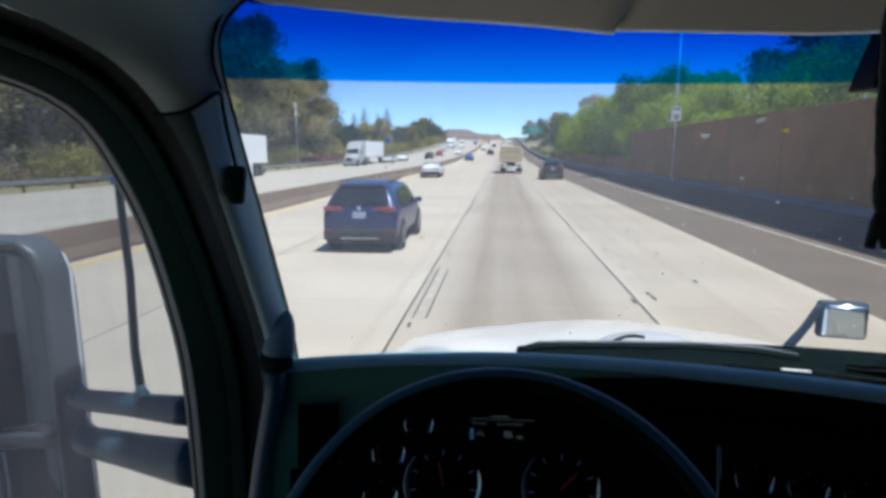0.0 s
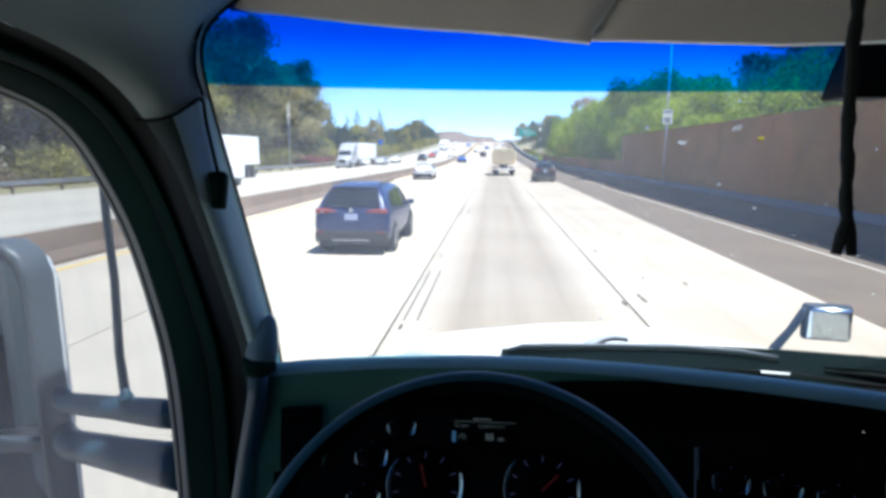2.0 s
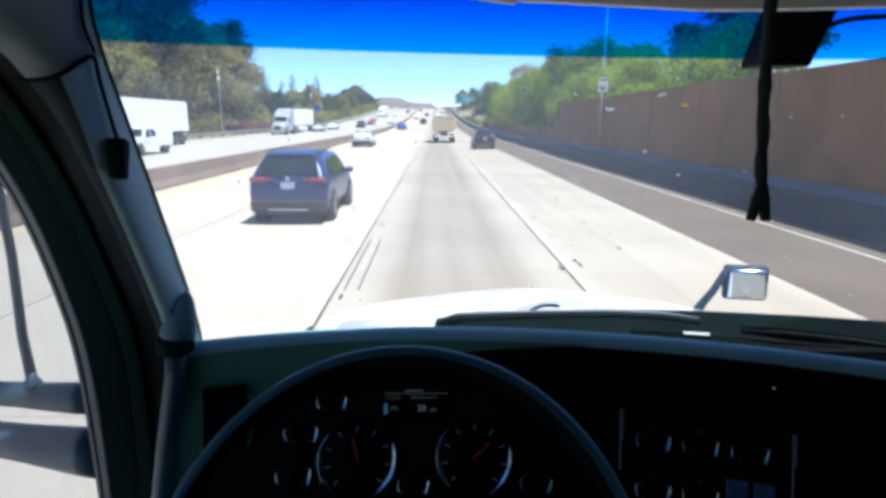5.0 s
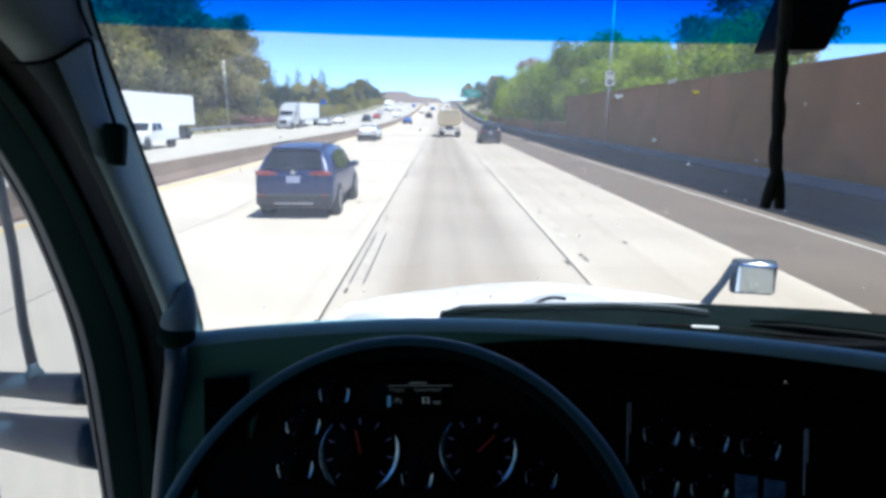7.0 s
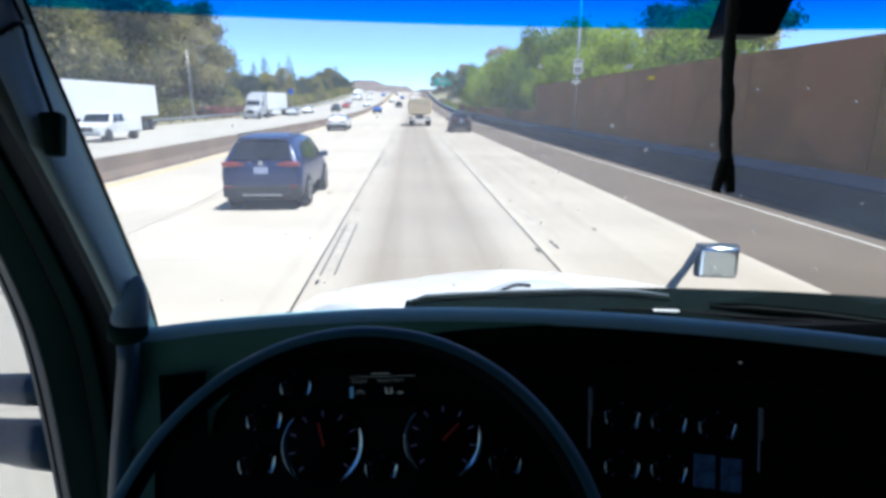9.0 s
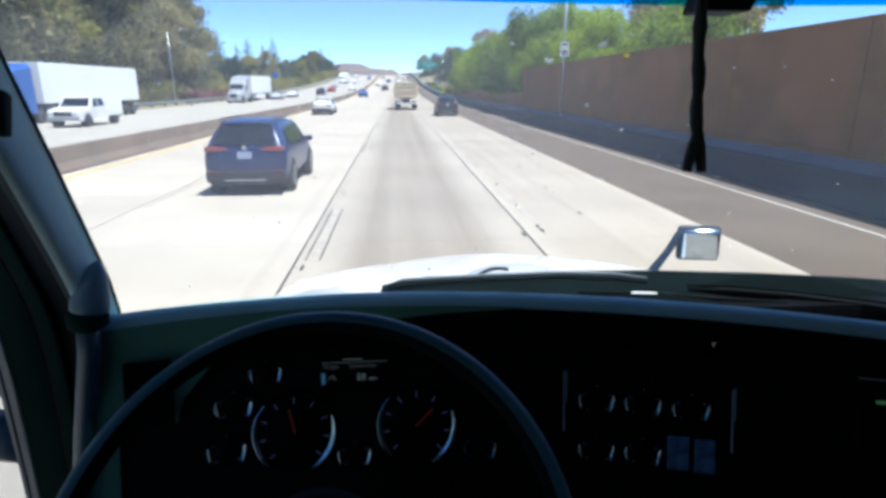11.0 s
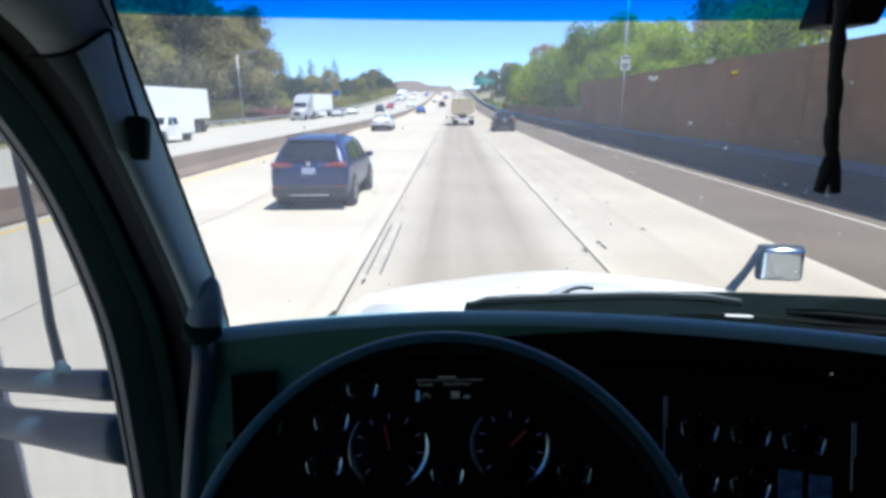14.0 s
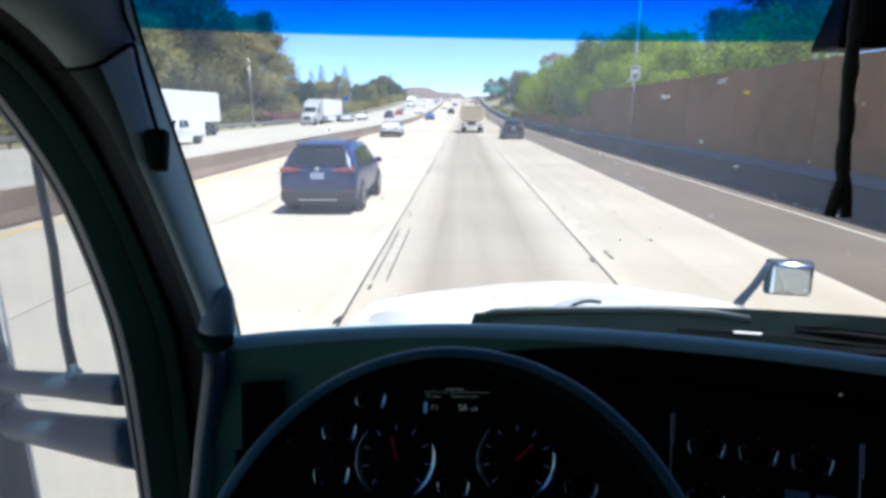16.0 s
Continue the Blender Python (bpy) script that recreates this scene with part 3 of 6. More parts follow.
def tree(height, spread, trunk, material, bark, seed, leaves=3200, label="", leaf=0.26, low=0.3, droop=0.0, lean=0.0, hollow=0.12):
    """Tapered trunk, forking limbs and a ragged crown of leaf clumps."""
    rng = random.Random(seed)
    t = empty("tree")
    top = Vector((lean * height, 0, height * 0.72))
    stem = [(0, 0, -0.2), (lean * 0.3 * height + rng.uniform(-.1, .1), 0, height * 0.25), (lean * .7 * height, rng.uniform(-.2, .2), height * 0.5), top]
    verts, faces = [], []

    def limb(points, radii):
        me = tube(points, radii, bark, "limb", 7)
        o = len(verts)
        verts.extend([v.co.copy() for v in me.vertices])
        faces.extend([[i + o for i in p.vertices] for p in me.polygons])
        bpy.data.meshes.remove(me)

    limb(smooth_line(stem, 1), [trunk * (1 - 0.75 * i / 6) for i in range(len(smooth_line(stem, 1)))])
    clumps = []
    n = 11
    for i in range(n):
        h = height * (low + (0.92 - low) * (i + 0.5) / n)
        ang = i * 2.4 + rng.uniform(-0.5, 0.5)
        reach = spread * (0.45 + 0.55 * math.sin(math.pi * min(1, (i + 1.6) / n))) * rng.uniform(0.65, 1.1)
        tip = Vector((lean * h + math.cos(ang) * reach, math.sin(ang) * reach, h + rng.uniform(0.0, 0.08) * height))
        root = Vector((lean * h * 0.8, 0, max(h - 0.18 * height, 0.12 * height)))
        limb([root, root.lerp(tip, 0.5) + Vector((0, 0, 0.04 * height)), tip], [trunk * 0.42, trunk * 0.25, trunk * 0.08])
        r = spread * rng.uniform(0.30, 0.48)
        clumps.append((*tip, r, rng.uniform(0.65, 0.95)))
        for _ in range(2):
            clumps.append((tip.x + rng.uniform(-1, 1) * r, tip.y + rng.uniform(-1, 1) * r, tip.z + rng.uniform(-.5, .8) * r, r * rng.uniform(0.4, 0.7), 0.8))
    clumps.append((top.x, top.y, height * 0.93, spread * 0.33, 0.9))
    part("trunk", mesh("trunk", verts, faces, bark, True), bark, t)
    part("crown", leaf_cloud(clumps, leaves, leaf, material, "crown", seed, droop, hollow), material, t)
    return tagged(t, label, "tree")


def conifer(height, spread, seed, label):
    rng = random.Random(seed)
    t = empty("conifer")
    part("trunk", tube([(0, 0, -0.2), (0, 0, height * 0.5), (0, 0, height * 0.97)], [0.28, 0.17, 0.03], BARK, "trunk", 7), BARK, t)
    clumps = []
    for i in range(16):
        f = (i + 0.5) / 16
        z, r = height * (0.12 + 0.86 * f), spread * (1 - f) ** 0.8 + 0.15
        for k in range(4):
            a = k * 1.57 + i + rng.uniform(-.4, .4)
            clumps.append((math.cos(a) * r * 0.6, math.sin(a) * r * 0.6, z + rng.uniform(-.3, .3), r * 0.55 + 0.12, 0.6))
    part("crown", leaf_cloud(clumps, 2200, 0.24, LEAF_DARK, "crown", seed), LEAF_DARK, t)
    return tagged(t, label, "tree")


def bush(w, h, material, seed, label, leaves=1500, leaf=0.16):
    rng = random.Random(seed)
    t = empty("bush")
    clumps = [(rng.uniform(-w, w) * 0.7, rng.uniform(-w, w) * 0.7, h * rng.uniform(0.15, 0.72), h * rng.uniform(0.25, 0.42), 0.8) for _ in range(14)]
    part("foliage", leaf_cloud(clumps, leaves, leaf, material, "foliage", seed), material, t)
    stems = [(0, 0, -0.1), (0.1, 0.05, h * 0.3), (0.3, 0.1, h * 0.6)]
    part("stem", tube(stems, [0.08, 0.06, 0.02], BARK, "stem", 6), BARK, t)
    return tagged(t, label, "bush")


def put(kinds, places, group):
    for i, (k, x, y, s, turn) in enumerate(places):
        src = kinds[k]
        o = copy_thing(src, pose(x, y, rise(y) - 0.1, 0, 0, turn) @ Matrix.Diagonal((s, s, s, 1)))
        tagged(o, group=group)


rng = random.Random(11)
olive = tree(13, 4.2, 0.34, LEAF_OLIVE, PALE_BARK, 21, 15000, "tall olive-green gum tree behind the guard rail", 0.19, 0.22)
green = tree(9, 3.9, 0.3, LEAF_GREEN, BARK, 22, 18000, "bright green rounded pepper tree beyond the barrier", 0.15, 0.20, droop=1.1, hollow=0.6)
dry = tree(12, 3.6, 0.28, LEAF_DRY, PALE_BARK, 23, 6500, "thin brownish gum tree with gaps in its crown", 0.19, 0.25)
dark = tree(9, 4.0, 0.32, LEAF_DARK, BARK, 24, 9000, "dark green broad tree in the distance", 0.18, 0.2)
fir = conifer(15, 3.9, 25, "dark pointed conifer behind the verge")
straw = tree(10, 4.0, 0.3, LEAF_STRAW, PALE_BARK, 26, 15000, "yellow-green leafy tree behind the guard rail", 0.17, 0.15)
olive_bush = bush(2.2, 2.6, LEAF_OLIVE, 31, "dusty olive bush at the verge", 1800)
green_bush = bush(2.2, 2.8, LEAF_GREEN, 32, "bright green bush at the verge", 1800)
dry_bush = bush(2.0, 2.2, LEAF_DRY, 33, "dry brown bush beside the road", 1600)
straw_bush = bush(2.3, 2.9, LEAF_STRAW, 35, "yellow-green bush at the verge", 2000)
kinds = dict(y=straw, yb=straw_bush, o=olive, g=green, d=dry, k=dark, f=fir, ob=olive_bush, gb=green_bush, db=dry_bush)
left = []
y = 34.0
while y < 420:
    near = y < 122
    for row in range(2):
        if near:                                   # a tall stand of gums
            k, s = rng.choice("oodoyo"), rng.uniform(1.35, 1.65)
        elif y < 165:                              # a low gap
            k, s = rng.choice("ky"), rng.uniform(0.5, 0.7)
        else:
            k, s = rng.choice("okkyf"), rng.uniform(0.7, 0.95) * (1.0 if y < 330 else 1.25)
        left.append((k, -38.5 - row * 7 - rng.uniform(0, 4) - (0 if near else 4), y + rng.uniform(-2, 2), s, rng.uniform(0, 360)))
    left.append((rng.choice(["ob", "yb", "ob", "yb"]), -34.5 - rng.uniform(0, 2), y + rng.uniform(-3, 3), rng.uniform(1.0, 1.6), rng.uniform(0, 360)))
    left.append((rng.choice(["ob", "yb", "db"]), -34.0 - rng.uniform(0, 2), y + 3 + rng.uniform(-2, 2), rng.uniform(0.9, 1.4), rng.uniform(0, 360)))
    y += 7.0 if near else 13.0
for fx, fy, s in ((-51, 178, 0.95), (-54, 190, 1.1), (-48, 188, 0.9), (-48, 202, 1.05), (-46, 215, 0.95), (-44, 222, 1.1)):
    left.append(("f", fx, fy, s, fx * 7 % 360))
kinds["pk"] = bush(2.4, 2.0, LEAF_PINK, 34, "hedge with faded pink blossom at the verge", 1800)
for i in range(9):
    left.append(("pk", -31.5 - rng.uniform(0, 1.5), 96 + 4.5 * i, rng.uniform(0.8, 1.1), rng.uniform(0, 360)))
right = [("g", 14.0, 56, 1.0, 10), ("g", 17.5, 61, 1.12, 80), ("g", 13.6, 69, 1.0, 140), ("g", 18, 78, 1.2, 200), ("g", 13.8, 84, 1.0, 250),
         ("g", 19, 96, 1.15, 30), ("g", 14, 103, 0.95, 300), ("g", 15, 122, 1.0, 20), ("k", 17, 175, 1.15, 90), ("k", 20, 200, 1.3, 10),
         ("k", 15, 235, 1.2, 55), ("k", 24, 150, 1.0, 200), ("g", 13.0, 50, 0.72, 190),
         ("g", 13.4, 38, 0.78, 300), ("o", 16.5, 31, 0.72, 40), ("g", 13.8, 28, 0.74, 120),
         ("o", 19, 42, 0.7, 0), ("d", 22, 52, 0.75, 60), ("ob", 11.6, 58, 0.6, 0), ("gb", 11.8, 70, 0.6, 70)]
for i in range(16):
    right.append((rng.choice(["db", "ob", "gb"]), 10.8 + rng.uniform(0, 1.5), 84 + 9 * i, rng.uniform(0.6, 1.0), rng.uniform(0, 360)))
for i in range(10):
    right.append((rng.choice("gkok"), 18 + rng.uniform(0, 18), 250 + 22 * i, rng.uniform(0.8, 1.15), rng.uniform(0, 360)))
right += [("d", 31, 208, 1.6, 40)]
for i in range(11):                                # the stands go on behind the lorry
    left.append((rng.choice("oody"), -42 - rng.uniform(0, 8), 22 - 15 * i, rng.uniform(1.2, 1.6), rng.uniform(0, 360)))
    right.append((rng.choice("gok"), 15 + rng.uniform(0, 5), -14 - 14 * i, rng.uniform(0.8, 1.1), rng.uniform(0, 360)))
put(kinds, left, "trees along the far verge")
put(kinds, right, "trees beyond the roadside barrier")
for i, o in enumerate(kinds.values()):
    o.matrix_basis = pose(-58 - 6 * i, 60 + 24 * i, rise(60 + 24 * i) - 0.1)


# --- vehicles on the road ---
def wheel(parent, x, y, r, w, side):
    prof = [(-w / 2, r * 0.62), (-w / 2, r * 0.93), (-w / 2 + 0.03, r), (w / 2 - 0.03, r), (w / 2, r * 0.93), (w / 2, r * 0.62)]
    o = part("wheel", lathe(prof, TYRE, "tyre", 26), TYRE, parent, "black tyre")
    o.location = (x, y, r)
    d = w / 2 * side
    rim = part("rim", lathe([(d * 0.3, r * 0.63), (d * 1.02, r * 0.63), (d * 1.04, r * 0.56), (d * 0.7, r * 0.5), (d * 0.75, r * 0.1)], RIM, "rim", 20), RIM, o, "silver alloy rim")
    for k in range(5):
        sp = part("spoke", box((0.02, r * 0.12, r * 0.5), (d * 0.95, 0, r * 0.32), rot=None), RIM, o)
        sp.rotation_euler = (k * 2 * math.pi / 5, 0, 0)
    return o


def car(stations, L, W, paint, label, category="car", rear_glass=None, sides=(), wheel_r=0.34, axles=(0.85, 3.45), lamp=None, detail=True, screen=None):
    """stations: y, bottom, belt, top, belt half-width, top half-width, from tail to nose."""
    t = empty("car")
    rows = []
    for y, zb, zm, zt, wm, wt in stations:
        half = [(0, zb), (wm * 0.86, zb), (wm * 0.97, zb + 0.1), (wm, zb + (zm - zb) * 0.6), (wm * 0.985, zm), (wt, zt - (zt - zm) * 0.12 - 0.012), (wt * 0.86, zt - 0.006), (0, zt)]
        rows.append([(px, y, pz) for px, pz in half] + [(-px, y, pz) for px, pz in half[-2:0:-1]])
    body = part("body", loft(rows, paint, "body", closed=True, cap=True), paint, t)
    md = body.modifiers.new("smooth", "SUBSURF")
    md.levels = md.render_levels = 2

    def at(y, z, side):
        """Half-width of the skin at a place along the car."""
        for a, b in zip(stations, stations[1:]):
            if a[0] <= y <= b[0]:
                f = (y - a[0]) / (b[0] - a[0])
                zm, zt, wm, wt = (a[i] + (b[i] - a[i]) * f for i in (2, 3, 4, 5))
                g = min(max((z - zm) / max(zt - zm, 1e-3), 0), 1)
                return side * (wm * 0.985 + (wt - wm * 0.985) * g + 0.012)
        return side * W / 2

    for quad in sides:
        for s in (-1, 1):
            part("side_window", mesh("side_window", [(at(y, z, s), y, z) for y, z in quad], [tuple(range(len(quad)))], CAR_GLASS), CAR_GLASS, t, "dark side glass")
    if rear_glass:
        (y0, z0, w0), (y1, z1, w1) = rear_glass
        part("rear_window", mesh("rear_window", [(-w0, y0, z0), (w0, y0, z0), (w1, y1, z1), (-w1, y1, z1)], [(0, 1, 2, 3)], CAR_GLASS), CAR_GLASS, t, "dark rear glass")
    if screen:
        (y0, z0, w0), (y1, z1, w1) = screen
        part("windscreen", mesh("windscreen", [(w0, y0, z0), (-w0, y0, z0), (-w1, y1, z1), (w1, y1, z1)], [(0, 1, 2, 3)], CAR_GLASS), CAR_GLASS, t, "dark windscreen")
    if lamp:
        z, h, w, x = lamp
        for s in (-1, 1):
            part("tail_light", box((w, 0.16, h), (s * x, 0.07, z), 0.05, seg=3), TAIL, t, "red tail light")
    part("number_plate", box((0.32, 0.02, 0.16), (0, stations[1][0] - 0.035, (lamp[0] - 0.14) if lamp else 0.7), 0.006), PLATE, t, "pale number plate")
    part("bumper", box((W * 0.95, 0.16, 0.28), (0, 0.045, 0.44), 0.06), PLASTIC_TRIM, t, "dark lower bumper")
    part("bumper", box((W * 0.88, 0.14, 0.2), (0, L - 0.07, 0.38), 0.05), PLASTIC_TRIM, t)
    part("underbody", box((W * 0.8, L * 0.9, 0.14), (0, L / 2, 0.28)), PLASTIC_TRIM, t)
    for y in axles:
        for s in (-1, 1):
            part("wheel_arch", lathe([(s * (W / 2 - 0.25), wheel_r + 0.055), (s * (W / 2 + 0.006), wheel_r + 0.055)], PLASTIC_TRIM, "arch", 24), PLASTIC_TRIM, t).location = (0, y, wheel_r)
            wheel(t, s * (W / 2 - 0.10), y, wheel_r, 0.23, s)
    for s in (-1, 1):
        part("door_mirror", box((0.2, 0.12, 0.14), (s * (W / 2 + 0.06), L * 0.66, 1.05 if wheel_r > 0.35 else 0.95), 0.04), paint, t)
    return tagged(t, label, category)


SUV = [(0.0, 0.5, 0.75, 0.95, 0.80, 0.74), (0.05, 0.38, 0.88, 1.08, 0.89, 0.80), (0.16, 0.3, 1.02, 1.23, 0.92, 0.77), (0.32, 0.28, 1.06, 1.46, 0.925, 0.715),
       (0.55, 0.28, 1.06, 1.62, 0.925, 0.665), (1.0, 0.28, 1.05, 1.68, 0.925, 0.655), (2.1, 0.28, 1.02, 1.68, 0.925, 0.655), (2.75, 0.28, 1.0, 1.57, 0.925, 0.66),
       (3.15, 0.28, 0.99, 1.30, 0.92, 0.70), (3.5, 0.28, 0.98, 1.08, 0.91, 0.78), (4.2, 0.3, 0.88, 0.98, 0.86, 0.72), (4.5, 0.36, 0.72, 0.84, 0.76, 0.64), (4.6, 0.44, 0.6, 0.68, 0.62, 0.5)]
SEDAN = [(0.0, 0.5, 0.70, 0.88, 0.76, 0.66), (0.06, 0.36, 0.8, 0.97, 0.86, 0.74), (0.5, 0.26, 0.9, 1.04, 0.91, 0.76), (1.1, 0.24, 0.92, 1.26, 0.92, 0.66),
         (1.7, 0.24, 0.92, 1.43, 0.92, 0.60), (2.4, 0.24, 0.91, 1.45, 0.92, 0.61), (3.0, 0.24, 0.9, 1.28, 0.92, 0.66), (3.6, 0.24, 0.88, 0.98, 0.91, 0.76),
         (4.3, 0.26, 0.78, 0.86, 0.86, 0.70), (4.6, 0.34, 0.64, 0.72, 0.74, 0.6), (4.7, 0.42, 0.54, 0.6, 0.6, 0.5)]
suv_sides = [[(0.66, 1.13), (1.28, 1.09), (1.28, 1.50), (0.82, 1.44)], [(1.36, 1.05), (2.16, 1.04), (2.16, 1.52), (1.36, 1.51)], [(2.24, 1.04), (3.05, 1.04), (2.62, 1.48), (2.24, 1.51)]]
sedan_sides = [[(1.0, 0.97), (1.75, 0.96), (1.75, 1.32), (1.45, 1.26)], [(1.83, 0.96), (3.2, 0.95), (2.7, 1.30), (1.83, 1.34)]]


def suv(paint, label):
    t = car(SUV, 4.6, 1.85, paint, label, "car", ((0.065, 1.16, 0.68), (0.365, 1.54, 0.585)), suv_sides, 0.36, (0.82, 3.5), (1.05, 0.11, 0.36, 0.69), screen=((3.3, 1.12, 0.7), (2.8, 1.55, 0.6)))
    part("spoiler", box((1.08, 0.24, 0.035), (0, 0.45, 1.612), 0.014, rot=(8, 0, 0)), paint, t)
    for s in (-1, 1):
        part("tail_light", box((0.22, 0.06, 0.065), (s * 0.47, 0.030, 1.045), 0.02), TAIL, t, "slim red light on the tailgate")
        part("reflector", box((0.16, 0.04, 0.03), (s * 0.72, -0.03, 0.56), 0.008), TAIL, t, "red bumper reflector")
        part("mud_guard", box((0.24, 0.03, 0.22), (s * 0.74, 0.45, 0.26), 0.01), PLASTIC_TRIM, t)
    part("badge", lathe([(-0.005, 0.055), (-0.012, 0.05)], GALV, "badge", 16, "y"), GALV, t, "bright oval badge").location = (0, 0.03, 1.07)
    part("plate_recess", box((0.56, 0.03, 0.24), (0, 0.035, 0.88), 0.02), PLASTIC_TRIM, t)
    part("rear_wiper", tube([(0.02, 0.03, 1.09), (-0.10, 0.05, 1.15), (-0.38, 0.075, 1.16)], 0.010, PLASTIC_TRIM, "rear_wiper", 6), PLASTIC_TRIM, t)
    part("roof_rail", box((0.035, 1.8, 0.04), (-0.60, 1.5, 1.68), 0.012), PLASTIC_TRIM, t)
    part("roof_rail", box((0.035, 1.8, 0.04), (0.60, 1.5, 1.68), 0.012), PLASTIC_TRIM, t)
    part("exhaust_trim", box((0.9, 0.05, 0.03), (0, -0.035, 0.36), 0.012), GALV, t, "bright bumper strip")
    return t


def sedan(paint, label):
    return car(SEDAN, 4.7, 1.84, paint, label, "car", ((0.62, 1.06, 0.68), (1.5, 1.39, 0.56)), sedan_sides, 0.33, (0.95, 3.75), (0.86, 0.1, 0.5, 0.6), screen=((3.5, 1.0, 0.72), (2.75, 1.38, 0.58)))


def place(t, x, y, heading=0, length=4.6):
    """Sets a vehicle down; heading 180 drives towards the camera."""
    t.matrix_basis = pose(x, y, rise(y), 0, 0, heading) @ pose(0, 0, 0, math.degrees(slope(y)) * (1 if heading == 0 else -1), 0, 0)
    return t


place(suv(PAINT["slate"], "dark slate-blue sport utility car with red tail lights"), -3.36, 13.2)
white_car = place(sedan(PAINT["white"], "white sedan in the lane by the median"), -6.7, 53.5)
place(suv(PAINT["black"], "small black utility car beside the asphalt lane"), 4.35, 50.3)
blue = place(sedan(PAINT["blue"], "blue sedan far ahead by the median"), -6.9, 122)
silver = place(sedan(PAINT["silver"], "silver sedan driving towards the camera"), -21.5, 112, 180)
red = place(sedan(PAINT["red"], "small red car far along the oncoming road"), -17.5, 165, 180)
dark_suv = place(suv(PAINT["black"], "black utility car on the oncoming road"), -17.2, 140, 180)
for src, x, y, h in ((white_car, -21.2, 126, 180), (white_car, -13.0, 178, 180), (silver, -21, 205, 180), (dark_suv, -3.3, 168, 0), (white_car, -6.8, 215, 0),
                     (silver, 1.0, 128, 0), (white_car, 4.2, 160, 0), (dark_suv, 0.9, 190, 0), (blue, -3.4, 250, 0), (white_car, 1.0, 240, 0), (silver, -6.9, 300, 0),
                     (white_car, -17, 250, 180), (blue, -13, 290, 180), (white_car, -21, 320, 180), (white_car, 4.0, 290, 0), (silver, -13.2, 350, 180)):
    tagged(copy_thing(src, pose(x, y, rise(y), 0, 0, h) @ pose(0, 0, 0, math.degrees(slope(y)) * (1 if h == 0 else -1), 0, 0)), group="distant traffic")


def dump_truck(label):
    t = empty("dump_truck")
    for s in (-1, 1):
        part("bed_side", box((0.08, 5.2, 1.55), (s * 1.18, 2.7, 2.42), 0.02), PAINT["tan"], t)
        for k in range(6):
            part("rib", box((0.09, 0.1, 1.5), (s * 1.25, 0.35 + k * 0.92, 2.4), 0.01), PAINT["tan"], t)
    part("bed_floor", box((2.3, 5.2, 0.1), (0, 2.7, 1.62)), PAINT["tan"], t)
    part("bed_front", box((2.3, 0.08, 1.9), (0, 5.3, 2.6)), PAINT["tan"], t)
    part("tailgate", box((2.30, 0.08, 1.5), (0, 0.08, 2.38), 0.02), PAINT["tan"], t, "tan tailgate")
    for z in (1.72, 2.4, 3.08):
        part("rib", box((2.36, 0.10, 0.12), (0, 0.02, z), 0.015), PAINT["tan"], t)
    for x in (-1.08, -0.36, 0.36, 1.08):
        part("rib", box((0.1, 0.08, 1.4), (x, 0.015, 2.4), 0.01), PAINT["tan"], t)
    part("load", box((2.1, 5.0, 0.4), (0, 2.7, 3.1), 0.16), DIRT, t, "grey earth load")
    part("chassis", box((0.9, 8.0, 0.3), (0, 4.2, 1.1)), PLASTIC_TRIM, t)
    part("bumper", box((2.3, 0.12, 0.2), (0, 0.1, 0.85), 0.02), PAINT["white"], t)
    for s in (-1, 1):
        part("tail_light", box((0.2, 0.05, 0.12), (s * 0.95, 0.02, 1.1), 0.01), TAIL, t)
        part("mud_flap", box((0.62, 0.02, 0.6), (s * 0.88, 0.3, 0.55)), RUBBER, t)
        for y in (1.0, 2.4, 7.0):
            wheel(t, s * 0.95, y, 0.5, 0.5 if y < 4 else 0.3, s)
    part("cab", box((2.2, 1.9, 2.3), (0, 6.6, 2.4), 0.18), PAINT["white"], t)
    part("rear_window", box((1.4, 0.02, 0.3), (0, 5.63, 3.3)), CAR_GLASS, t)
    return tagged(t, label, "truck")


place(dump_truck("tan dump truck with a ribbed tailgate, seen from behind"), 1.04, 64.5).scale = (1, 1, 0.84)


